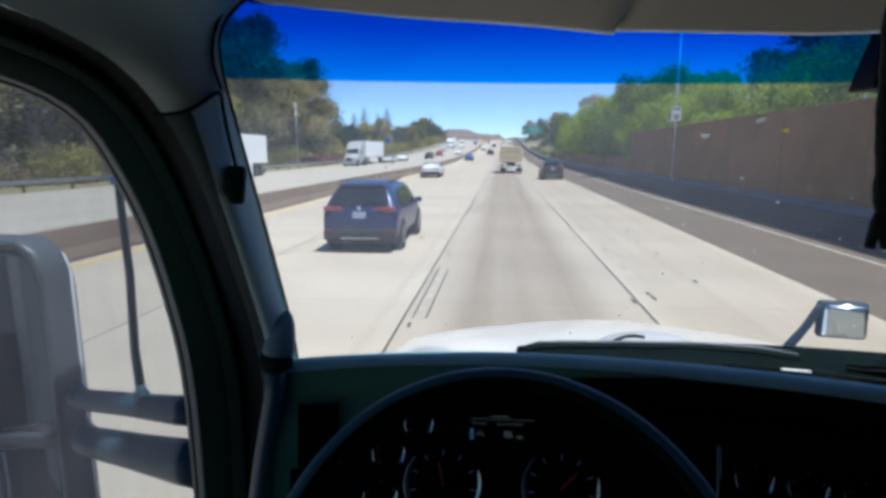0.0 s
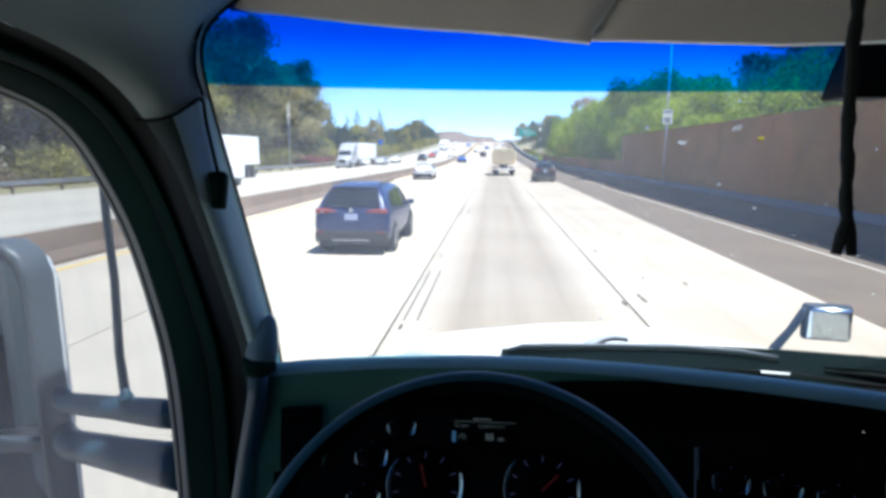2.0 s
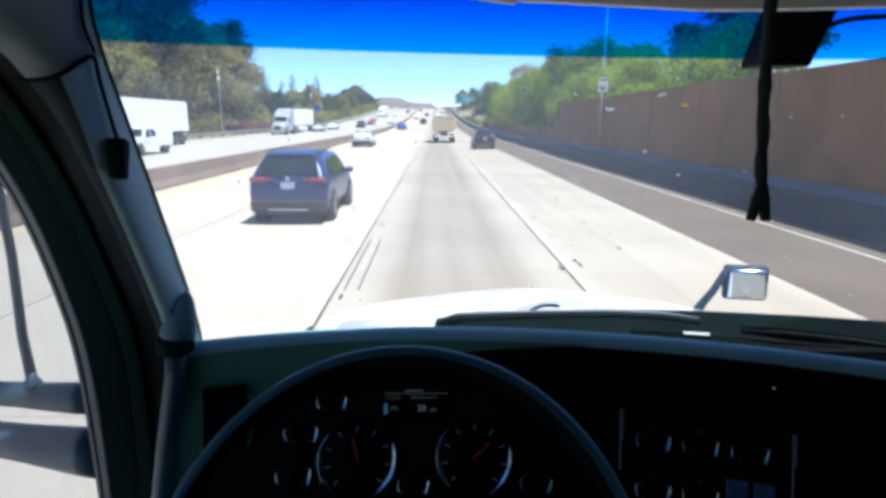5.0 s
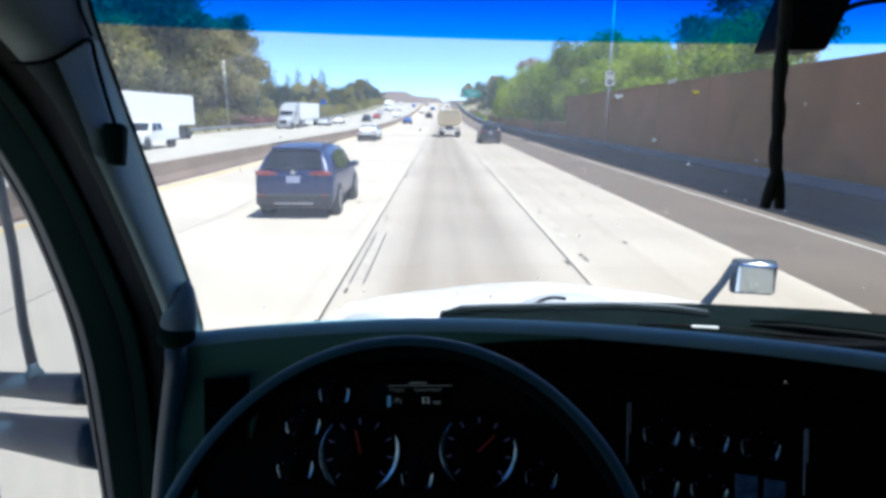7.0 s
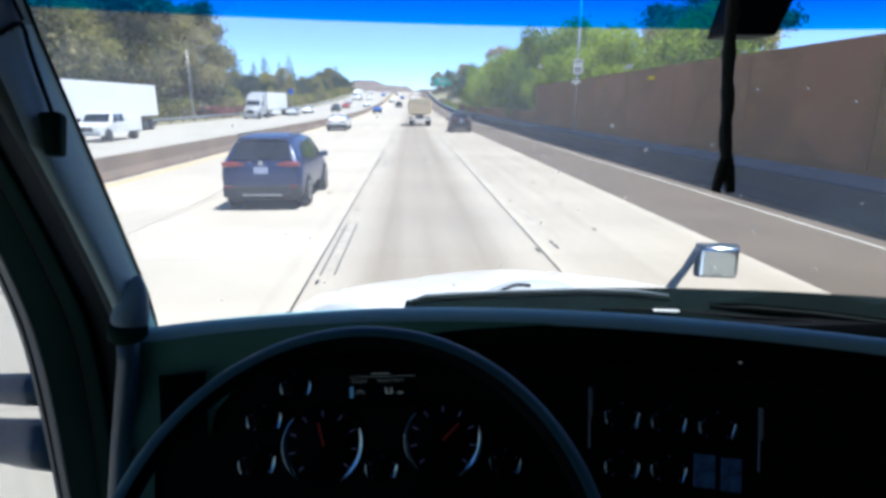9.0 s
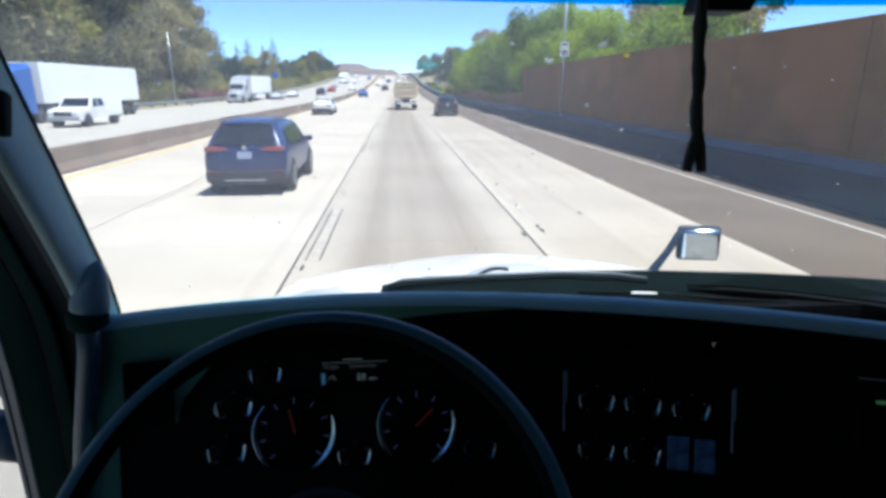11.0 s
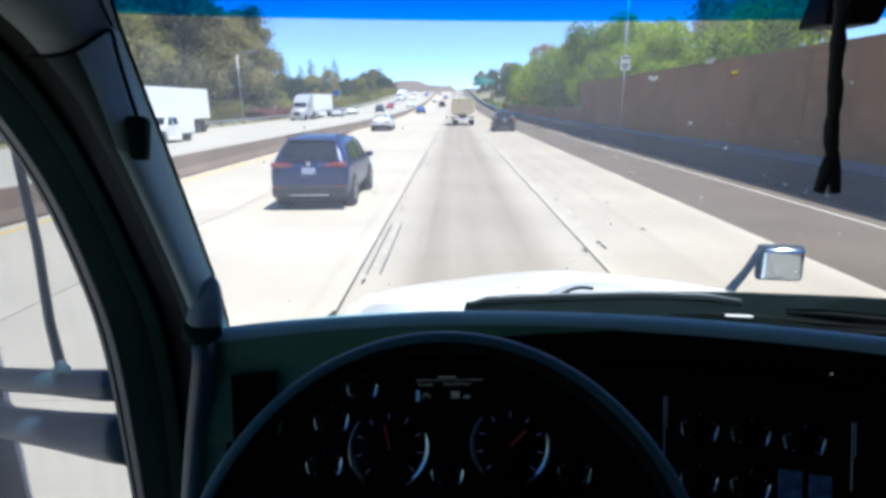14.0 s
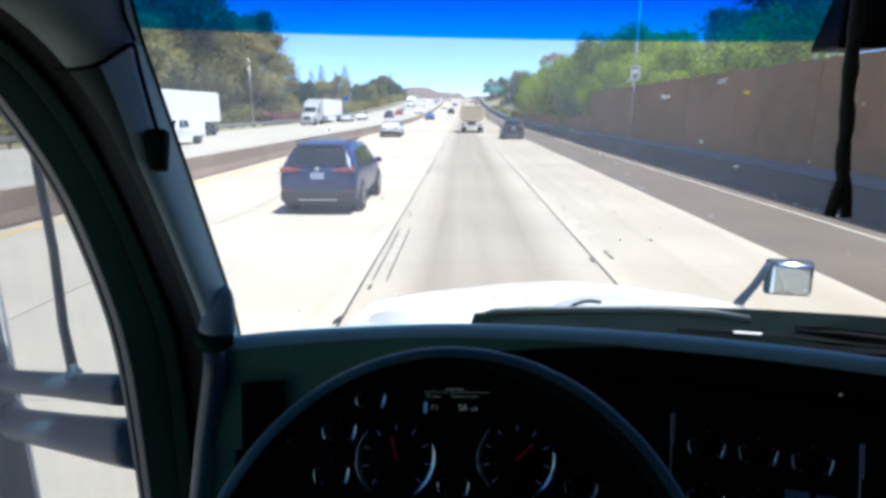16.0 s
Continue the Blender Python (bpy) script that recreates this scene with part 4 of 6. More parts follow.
def semi(cab_paint, label):
    """Articulated lorry, nose at the origin, trailing along +y."""
    t = empty("semi_truck")
    nose = [(0.0, 0.5, 1.25, 0.85), (0.15, 0.4, 1.55, 1.0), (1.2, 0.4, 1.75, 1.1), (1.9, 0.4, 1.9, 1.18)]
    rows = [[(-w, y, b), (-w, y, z - 0.2), (-w * 0.8, y, z), (w * 0.8, y, z), (w, y, z - 0.2), (w, y, b)] for y, b, z, w in nose]
    part("hood", loft(rows, cab_paint, "hood", closed=True, cap=True), cab_paint, t)
    cabrows = [[(-w, y, 0.7), (-w, y, z - 0.3), (-w * 0.8, y, z), (w * 0.8, y, z), (w, y, z - 0.3), (w, y, 0.7)] for y, z, w in ((1.85, 1.95, 1.2), (2.5, 2.9, 1.22), (3.4, 3.75, 1.22), (5.2, 3.95, 1.22))]
    part("cab", loft(cabrows, cab_paint, "cab", closed=True, cap=True, smooth=False), cab_paint, t)
    part("windscreen", mesh("ws", [(-1.0, 1.9, 2.06), (1.0, 1.9, 2.06), (0.95, 2.42, 2.78), (-0.95, 2.42, 2.78)], [(0, 1, 2, 3)], CAR_GLASS), CAR_GLASS, t)
    for s in (-1, 1):
        part("side_window", box((0.02, 0.8, 0.6), (s * 1.225, 2.9, 2.3)), CAR_GLASS, t)
        part("mirror", box((0.15, 0.1, 0.6), (s * 1.4, 2.0, 2.2), 0.03), PLASTIC_TRIM, t)
    part("bumper", box((2.2, 0.3, 0.45), (0, 0.05, 0.5), 0.06), cab_paint, t)
    part("grille", box((1.0, 0.05, 0.6), (0, -0.02, 1.05), 0.02), PLASTIC_TRIM, t)
    part("chassis", box((0.9, 7.5, 0.3), (0, 4.0, 0.85)), PLASTIC_TRIM, t)
    part("trailer_body", box((2.6, 15.2, 2.75), (0, 13.6, 2.68), 0.04), TRAILER, t, "plain white box trailer")
    part("trailer_frame", box((1.0, 14, 0.25), (0, 13.6, 1.15)), PLASTIC_TRIM, t)
    part("side_skirt", box((2.5, 6.5, 0.7), (0, 12.5, 0.85), 0.02), TRAILER, t)
    for y in (1.0, 5.6, 6.9, 18.6, 19.9):
        for s in (-1, 1):
            wheel(t, s * 1.0, y, 0.5, 0.45, s)
    return tagged(t, label, "truck")


place(semi(PAINT["silver"], "pale grey semi truck with a white box trailer"), -24.5, 92.0)
place(semi(PAINT["blue"], "blue semi truck with a long white box trailer"), -25.5, 37.0)


def utility_pickup(label):
    """Crew pickup with a box body, nose at the origin, trailing along +y."""
    t = empty("pickup_truck")
    rows = []
    for y, zb, zt, w in ((0.0, 0.55, 0.95, 0.82), (0.08, 0.42, 1.06, 0.95), (0.9, 0.40, 1.16, 0.99), (1.45, 0.40, 1.20, 1.0), (2.0, 0.40, 1.22, 1.0), (3.6, 0.40, 1.22, 1.0)):
        rows.append([(-w, y, zb), (-w, y, zt - 0.12), (-w * 0.93, y, zt), (w * 0.93, y, zt), (w, y, zt - 0.12), (w, y, zb)])
    part("body", loft(rows, PAINT["white"], "body", closed=True, cap=True, smooth=False), PAINT["white"], t)
    rows = [[(-w, y, 1.18), (-w * 0.86, y2, z), (w * 0.86, y2, z), (w, y, 1.18)] for y, y2, z, w in ((1.40, 1.95, 1.80, 0.97), (1.42, 2.15, 1.86, 0.97), (3.45, 3.35, 1.84, 0.97), (3.50, 3.42, 1.78, 0.97))]
    part("cab", loft(rows, PAINT["white"], "cab", closed=True, cap=True, smooth=False), PAINT["white"], t)
    part("windscreen", mesh("windscreen", [(-0.85, 1.44, 1.23), (0.85, 1.44, 1.23), (0.76, 1.87, 1.74), (-0.76, 1.87, 1.74)], [(0, 1, 2, 3)], CAR_GLASS), CAR_GLASS, t, "dark windscreen")
    for s in (-1, 1):
        for y0, y1, lean in ((1.72, 2.45, 0.38), (2.55, 3.25, 0.0)):
            quad = [(s * 0.985, y0, 1.24), (s * 0.985, y1, 1.24), (s * 0.872, y1, 1.72), (s * 0.872, y0 + lean, 1.72)]
            part("side_window", mesh("side_window", quad, [(0, 1, 2, 3)], CAR_GLASS), CAR_GLASS, t, "dark side glass")
        part("service_box", box((0.48, 2.1, 0.95), (s * 0.78, 4.65, 1.05), 0.03), TRAILER, t, "white steel service box")
        for k in range(3):
            part("locker_door", box((0.015, 0.60, 0.62), (s * 1.03, 3.98 + 0.68 * k, 1.08), 0.006), TRAILER, t)
        part("headlight", box((0.30, 0.08, 0.16), (s * 0.70, 0.03, 0.86), 0.02), SIGN_WHITE, t, "clear headlight")
        part("door_mirror", box((0.20, 0.14, 0.24), (s * 1.13, 1.75, 1.32), 0.04), PLASTIC_TRIM, t)
        for y in (0.95, 4.55):
            wheel(t, s * 0.86, y, 0.39, 0.27, s)
            part("wheel_arch", lathe([(s * 0.72, 0.47), (s * 1.006, 0.47)], PLASTIC_TRIM, "arch", 22), PLASTIC_TRIM, t).location = (0, y, 0.39)
    part("bed", box((1.1, 2.1, 0.12), (0, 4.65, 0.75), 0.01), TRAILER, t)
    part("grille", box((1.05, 0.05, 0.26), (0, -0.01, 0.82), 0.02), PLASTIC_TRIM, t, "dark grille")
    part("bumper", box((1.9, 0.18, 0.22), (0, 0.0, 0.52), 0.05), GALV, t, "steel bumper")
    part("bumper", box((1.9, 0.14, 0.20), (0, 5.75, 0.55), 0.04), GALV, t)
    return tagged(t, label, "pickup truck")


place(utility_pickup("white utility pickup with steel service boxes"), -20.25, 37.6)
place(semi(PAINT["white"], "white semi truck far along the oncoming road"), -21.3, 235)


# --- signs and poles ---
def sign_post():
    t = empty("road_sign", (9.62, 34.0, 0.80 + rise(34.0)))
    part("post", tube([(0, 0, 0), (0, 0, 4.05)], 0.045, GALV, "post", 8), GALV, t)
    part("panel", box((0.52, 0.02, 0.26), (0, -0.06, 3.90), 0.006), SIGN_WHITE, t)
    part("panel", box((0.52, 0.02, 0.46), (0, -0.06, 3.50), 0.006), SIGN_WHITE, t)
    for z, w in ((3.92, 0.4), (3.55, 0.36), (3.40, 0.3)):
        part("lettering", box((w, 0.004, 0.09), (0, -0.073, z)), PLASTIC_TRIM, t, "unreadable dark lettering")
    return tagged(t, "two white road signs on a steel post", "road sign")


sign_post()
gantry = empty("overhead_sign", (13.4, 176, rise(176) - 0.1))
part("post", tube([(0, 0, 0), (0, 0, 8.4)], 0.2, GALV, "post", 10), GALV, gantry)
part("arm", tube([(0, 0, 7.4), (-6.4, 0, 7.4)], 0.13, GALV, "arm", 8), GALV, gantry)
part("panel", box((5.2, 0.1, 2.0), (-3.7, -0.25, 7.2), 0.02), SIGN_GREEN, gantry)
for z, w in ((7.6, 3.5), (6.9, 2.8)):
    part("lettering", box((w, 0.02, 0.15), (-3.7, -0.32, z)), SIGN_WHITE, gantry, "unreadable white lettering")
tagged(gantry, "green overhead road sign on a steel post", "road sign")


def lamp_post(x, y, side, label):
    t = empty("street_lamp", (x, y, rise(y) - 0.1))
    part("pole", tube([(0, 0, 0), (0, 0, 9.5)], [0.11, 0.06], GALV, "pole", 8), GALV, t)
    part("arm", tube([(0, 0, 9.3), (side * 1.2, 0, 9.8), (side * 2.2, 0, 9.85)], [0.05, 0.04, 0.035], GALV, "arm", 6), GALV, t)
    part("lamp_head", box((0.7, 0.25, 0.12), (side * 2.4, 0, 9.84), 0.04), GALV, t)
    return tagged(t, label, "street lamp")


service = empty("service_sign", (-29.6, 150, rise(150) - 0.1))
part("post", tube([(0, 0.06, 0), (0, 0.06, 4.9)], 0.06, GALV, "post", 8), GALV, service)
part("panel", box((1.3, 0.03, 1.3), (0, 0, 4.5), 0.01), mat("blue sign face", (0.02, 0.12, 0.5), 0.5, var=0.05), service)
tagged(service, "plain blue roadside sign on a post", "road sign")
merge = empty("warning_sign", (10.5, 92, rise(92) - 0.1))
part("post", tube([(0, 0.06, 0), (0, 0.06, 3.6)], 0.05, GALV, "post", 8), GALV, merge)
part("panel", box((0.95, 0.03, 0.95), (0, 0, 3.1), 0.01, rot=(0, 45, 0)), mat("yellow sign face", (0.75, 0.42, 0.02), 0.5, var=0.05), merge)
part("arrow", box((0.07, 0.01, 0.75), (-0.03, -0.022, 3.1)), PLASTIC_TRIM, merge, "black merge arrow")
part("arrow", box((0.07, 0.01, 0.36), (0.12, -0.022, 2.98), rot=(0, -30, 0)), PLASTIC_TRIM, merge)
tagged(merge, "yellow diamond merge sign on a post", "road sign")
lamp_post(-30.2, 84, 1, "tall steel lamp post behind the guard rail")
lamp_post(10.5, 37.2, -1, "tall steel lamp post behind the barrier")


# --- the lorry's cab, round the driver's seat ---
MID = 0.46   # middle of the cab across


def glass_y(x, z):
    base = 1.13 - 0.20 * ((x - MID) / 0.93) ** 2
    return base - 0.33 * (z - 1.93) / 0.71


def screen_rows(z0, z1, shift, nz=6, nx=21, x0=-0.47, x1=1.39):
    return [[(x0 + (x1 - x0) * i / (nx - 1), glass_y(x0 + (x1 - x0) * i / (nx - 1), z0 + (z1 - z0) * j / (nz - 1)) + shift, z0 + (z1 - z0) * j / (nz - 1))
             for i in range(nx)] for j in range(nz)]


windshield = tagged(part("window_1", loft(screen_rows(1.90, 2.66, 0.0), GLASS, "windshield"), GLASS, None), "curved clear windshield with a blue shade band", "windshield", kind="structure")
windshield.visible_shadow = False
tint = part("tint_band", loft(screen_rows(2.472, 2.65, -0.004), TINT, "tint_band"), TINT, windshield, "translucent blue shade band")
tint.visible_shadow = False


def splat(x, z, r, material, seed):
    rng = random.Random(seed)
    n = 11
    verts = [(x, glass_y(x, z) + 0.0007, z)]
    for k in range(n):
        a, q = 2 * math.pi * k / n, r * rng.uniform(0.35, 1.2)
        px, pz = x + math.cos(a) * q * 1.4, z + math.sin(a) * q
        verts.append((px, glass_y(px, pz) + 0.0007, pz))
    part("splat", mesh("splat", verts, [(0, 1 + k, 1 + (k + 1) % n) for k in range(n)], material), material, windshield, "dried insect splat")


for i, (x, z, r) in enumerate(((0.415, 2.405, 0.004), (0.375, 2.42, 0.006), (0.295, 2.398, 0.005), (0.235, 2.42, 0.004), (0.44, 2.29, 0.003), (0.37, 2.33, 0.003), (0.12, 2.02, 0.003), (-0.12, 2.05, 0.003), (0.21, 2.06, 0.0025))):
    splat(x, z, r, SPLAT_YELLOW if i == 0 else SPLAT, i)

speck = random.Random(77)
for i in range(60):
    splat(speck.uniform(-0.3, 0.85), speck.uniform(2.0, 2.4), speck.uniform(0.0007, 0.0019), SPLAT, 100 + i)

# pillar trim between the windshield edge and the door
EDGE = [(-0.37, 0.84, 1.55), (-0.365, 0.85, 1.8), (-0.36, 0.865, 2.02), (-0.3685, 0.80, 2.2), (-0.3775, 0.74, 2.36), (-0.385, 0.695, 2.48), (-0.376, 0.675, 2.53), (-0.327, 0.665, 2.568), (-0.25, 0.66, 2.60)]
DOOR_LINE = [(0.90, 1.55), (0.931, 1.806), (0.933, 1.995), (0.86, 2.15), (0.79, 2.285), (0.718, 2.395), (0.62, 2.474), (0.50, 2.503), (0.38, 2.512)]
edge = resample(smooth_line(EDGE), 900)
door_line = resample(smooth_line([(-0.46, y, z) for y, z in DOOR_LINE]), 900)
rows = []
for a, b in zip(edge, door_line):
    deep = min(max((2.42 - a.z) / 0.12, 0), 1)
    c = a.lerp(b, 0.5) + Vector((0.022 + 0.034 * deep, -0.055 - 0.110 * deep, 0))
    arc = [a * (1 - f) ** 2 + c * (2 * f * (1 - f)) + b * f ** 2 for f in (k / 12 for k in range(13))]
    rows.append([a + Vector((-0.035, 0.05, 0)), a.copy()] + arc)


def trim_piece(name, material, keep):
    """The faces of the pillar's skin that lie on one side of its seam and shade edge."""
    verts, faces, n = [v for r in rows for v in r], [], len(rows[0])
    for i in range(len(rows) - 1):
        for j in range(n - 1):
            q = (i * n + j, i * n + j + 1, (i + 1) * n + j + 1, (i + 1) * n + j)
            mid = sum((verts[k] for k in q), Vector()) / 4
            seam = 2.424 + 0.032 * min(max((mid.x + 0.425) / 0.043, 0), 1) ** 2
            if keep(j, mid.z < seam):
                faces.append(q)
    used = sorted({k for q in faces for k in q})
    at = {k: i for i, k in enumerate(used)}
    return mesh(name, [verts[k] for k in used], [[at[k] for k in q] for q in faces], material, True)


# shade on the return is put into its colour; corner piece is darker too
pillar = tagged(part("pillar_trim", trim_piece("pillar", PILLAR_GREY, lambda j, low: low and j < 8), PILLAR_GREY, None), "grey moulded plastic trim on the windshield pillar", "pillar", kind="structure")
part("pillar_return", trim_piece("pillar_return", PILLAR_SHADED, lambda j, low: low and j >= 8), PILLAR_SHADED, pillar, "return of the trim darkened for shade")
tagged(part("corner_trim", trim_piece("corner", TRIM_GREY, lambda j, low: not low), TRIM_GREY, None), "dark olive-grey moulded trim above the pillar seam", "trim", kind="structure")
edge_seal = part("edge_seal", tube([p + Vector((-0.002, 0.004, 0)) for p in edge], 0.004, RUBBER, "edge_seal", 6), RUBBER, pillar, "black glass seal")

# door opening: seals and frame between trim and side glass
WINDOW_LINE = [(0.939, 1.50), (0.94, 1.798), (0.932, 1.982), (0.896, 2.12), (0.853, 2.244), (0.799, 2.335), (0.729, 2.425), (0.625, 2.46), (0.45, 2.475), (0.1, 2.48), (-0.40, 2.48)]
OUTER_LINE = DOOR_LINE + [(0.1, 2.518), (-0.46, 2.518)]
outer = resample(smooth_line([(-0.46, y, z) for y, z in OUTER_LINE]), 60)
inner = resample(smooth_line([(-0.62, y, z) for y, z in WINDOW_LINE]), 60)
door = tagged(empty("door_1", (-0.62, 0.2, 1.0)), "driver's door with black seals round its window", "door", kind="structure")


def band(name, f0, f1, rise, material, label="", n=5):
    rows = []
    for a, b in zip(outer, inner):
        row = []
        for k in range(n):
            f = k / (n - 1)
            p = a.lerp(b, f0 + (f1 - f0) * f)
            row.append(p + Vector((1, -0.45, -0.2)).normalized() * rise * math.sin(math.pi * f))
        rows.append(row)
    o = part(name, loft(rows, material, name), material, door, label)
    o.matrix_parent_inverse = Matrix.Translation((0.62, -0.2, -1.0))
    return o


band("door_seal", 0.0, 0.26, -0.022, RUBBER, "black recessed door seal")
band("door_ridge", 0.26, 0.43, 0.010, DOOR_TRIM, "dark green-grey ridge of the door frame")
band("groove", 0.43, 0.47, -0.004, RUBBER)
band("door_trim", 0.47, 0.83, 0.007, DOOR_TRIM, "dark green-grey door trim")
band("window_seal", 0.83, 0.925, 0.005, CHANNEL, "grey window surround")
band("groove", 0.925, 0.95, -0.002, RUBBER)
band("glass_channel", 0.95, 1.0, 0.004, CHANNEL, "grey glass channel")
# door skin around and below the opening
ring = [Vector(p) for p in resample(smooth_line([(-0.62, y, z) for y, z in WINDOW_LINE]), 40)] + [Vector((-0.62, -0.42, 2.2)), Vector((-0.62, -0.42, 1.5)), Vector((-0.62, 0.2, 1.5)), Vector((-0.62, 0.8, 1.48))]
mid = Vector((-0.62, 0.25, 2.0))
far = []
for p in ring:
    d = p - mid
    k = min(0.85 / abs(d.y) if abs(d.y) > 1e-6 else 99, (0.64 if d.z > 0 else 1.3) / abs(d.z) if abs(d.z) > 1e-6 else 99)
    far.append(mid + d * k)
skin = part("door_skin", mesh("door_skin", [tuple(mid + (p - mid) * 1.13 + Vector((-0.03, 0, 0))) for p in ring] + [tuple(p + Vector((-0.035, 0, 0))) for p in far],
            [(i, (i + 1) % len(ring), len(ring) + (i + 1) % len(ring), len(ring) + i) for i in range(len(ring))], SHELL), SHELL, door)
skin.matrix_parent_inverse = Matrix.Translation((0.62, -0.2, -1.0))
thick(skin, 0.04, 0)
side_glass = tagged(part("window_2", mesh("side_glass", [(-0.655, -0.42, 1.45), (-0.655, 1.0, 1.45), (-0.655, 1.0, 2.52), (-0.655, -0.42, 2.52)], [(0, 1, 2, 3)], SIDE_GLASS), SIDE_GLASS, None),
                    "dusty side window of the driver's door", "window", kind="structure")
side_glass.visible_shadow = False

# headliner, back wall, far side, floor and outer roof close the cab
rows = [[(-0.46, y, 2.515), (-0.40, y, 2.56), (-0.25, y, 2.605), (0.1, y, 2.64), (MID, y, 2.65), (0.82, y, 2.64), (1.17, y, 2.605), (1.32, y, 2.55), (1.38, y, 2.488)] for y in (0.70, 0.4, 0.0, -0.5, -0.95)]
tagged(part("ceiling", loft(rows, LINER, "headliner"), LINER, None), "pale cloth headliner of the cab", "ceiling", kind="structure")
tagged(part("wall_back", box((2.24, 0.05, 2.0), (MID, -0.97, 1.66)), INNER_DARK, None), "plain dark back wall of the cab", "wall", kind="structure")
tagged(part("floor", box((2.2, 2.1, 0.05), (MID, 0.05, 0.98)), FLOOR_MAT, None), "black rubber cab floor", "floor", kind="structure")
wall_r = empty("wall_right", (1.56, 0.05, 1.0))
for size, at in (((0.05, 2.1, 0.80), (0, 0, 0.38)), ((0.05, 2.1, 0.28), (0, 0, 1.60)), ((0.05, 1.05, 0.68), (0, -0.52, 1.12)), ((0.05, 0.16, 0.68), (0, 0.97, 1.12))):
    part("wall_panel", box(size, at), INNER_DARK, wall_r)
tagged(wall_r, "plain dark passenger side of the cab", "wall", kind="structure")
far_glass = tagged(part("window_3", box((0.006, 0.90, 0.70), (1.56, 0.46, 2.12)), SIDE_GLASS, None), "dusty side window of the passenger door", "window", kind="structure")
far_glass.visible_shadow = False
tagged(part("wall_left", box((0.05, 0.5, 1.7), (-0.64, -0.78, 1.82)), TRIM_GREY, None), "plain grey side panel behind the door", "wall", kind="structure")
tagged(part("bulkhead", box((2.2, 0.04, 0.95), (MID, 1.14, 1.42)), BLACK_PLASTIC, None), "black bulkhead under the windshield", "wall", kind="structure")
rows = [[(-0.68, y, z0 - 0.20), (-0.60, y, z0 - 0.06), (-0.2, y, z0), (MID, y, z0 + 0.02), (1.12, y, z0), (1.52, y, z0 - 0.06), (1.60, y, z0 - 0.20)] for y, z0 in ((0.45, 2.83), (0.0, 2.86), (-1.0, 2.88))]
rows.insert(0, [(x, glass_y(x, 2.68) + 0.05, z) for x, z in ((-0.68, 2.50), (-0.60, 2.64), (-0.2, 2.70), (MID, 2.72), (1.12, 2.70), (1.52, 2.64), (1.60, 2.50))])
tagged(thick(part("cab_roof", loft(rows, SHELL, "cab_roof"), SHELL, None), 0.03), "white cab roof", "roof", kind="structure")
rows = [[(x0 + 0.01, glass_y(x0, 1.9) + 0.06, 1.80), (x0, glass_y(x0, 2.3) + 0.03, 2.3), (x0, glass_y(x0, 2.66) + 0.02, 2.72)] for x0 in (1.38, 1.52)]
tagged(thick(part("pillar_right", loft(rows, TRIM_GREY, "pillar_right", smooth=False), TRIM_GREY, None), 0.03), "grey windshield pillar on the passenger side", "pillar", kind="structure")
rows = [[b + Vector((0.0, 0.05, 0.02)), a.lerp(b, 0.6) + Vector((-0.01, 0.055, 0.02)), a + Vector((-0.01, 0.06, 0.02))] for a, b in list(zip(outer, inner))[:34]]
tagged(thick(part("pillar_left", loft(rows, COWL_BLACK, "pillar_left", smooth=False), COWL_BLACK, None), 0.02), "black outer windshield pillar", "pillar", kind="structure")

# sun visors folded against the windshield top
def visor(x0, x1, z0, z1, label, seed):
    rng = random.Random(seed)
    n = 16
    rows = []
    for i in range(n):
        f = i / (n - 1)
        x = x0 + (x1 - x0) * f
        z = z0 + (z1 - z0) * f + 0.004 * math.sin(9 * f + seed) * (1 if seed > 1 else 0.3)
        z -= 0.007 * math.exp(-((x - 0.362) / 0.022) ** 2) - 0.004 * math.exp(-((x - 0.325) / 0.02) ** 2)
        lip = 0.010
        y = 0.70 - 0.02 * (x - 0.2) ** 2 + (0.012 if seed > 1 else 0)
        rows.append([(x, y, z), (x, y - lip * 0.8, z + 0.003), (x, y - lip, z + 0.012), (x + 0.05, y - 0.085, z + 0.085), (x + 0.055, y - 0.075, z + 0.095), (x + 0.006, y + 0.004, z + 0.014)])
    t = empty("sun_visor")
    part("flap", loft(rows, VISOR_CLOTH, "flap", closed=True, cap=True), VISOR_CLOTH, t)
    part("hinge_rod", tube([(x0 + 0.02, 0.62, (z0 + z1) / 2 + 0.088), (x1 - 0.02, 0.62, (z0 + z1) / 2 + 0.088)], 0.006, BLACK_PLASTIC, "rod", 8), BLACK_PLASTIC, t)
    return tagged(t, label, "sun visor")


visor(-0.34, 0.112, 2.560, 2.515, "pale vinyl sun visor folded up above the wheel", 1)
visor(0.102, 1.0, 2.517, 2.514, "pale vinyl sun visor folded up on the passenger side", 2)


# dashboard wrapped round the driver
def brow_y(x):
    return max(0.893 - (0.315 if x > 0 else 0.5) * x * x, 0.64)


def face_y(x, z):
    return brow_y(x) - (0.3 * (1.98 - z) if z < 1.98 else 0.0)


dash = empty("dashboard", (MID, 0.95, 1.3))
XS = [-0.385 + 1.86 * i / 46 for i in range(47)]


def dash_part(name, profile, material, label="", xs=XS):
    rows = []
    for x in xs:
        rows.append([(x, brow_y(x) + dy, z) for dy, z in profile])
    o = part(name, loft(rows, material, name), material, dash, label)
    o.matrix_parent_inverse = Matrix.Translation((-MID, -0.95, -1.3))
    return o


def on_dash(ob):
    ob.matrix_parent_inverse = Matrix.Translation((-MID, -0.95, -1.3))
    return ob


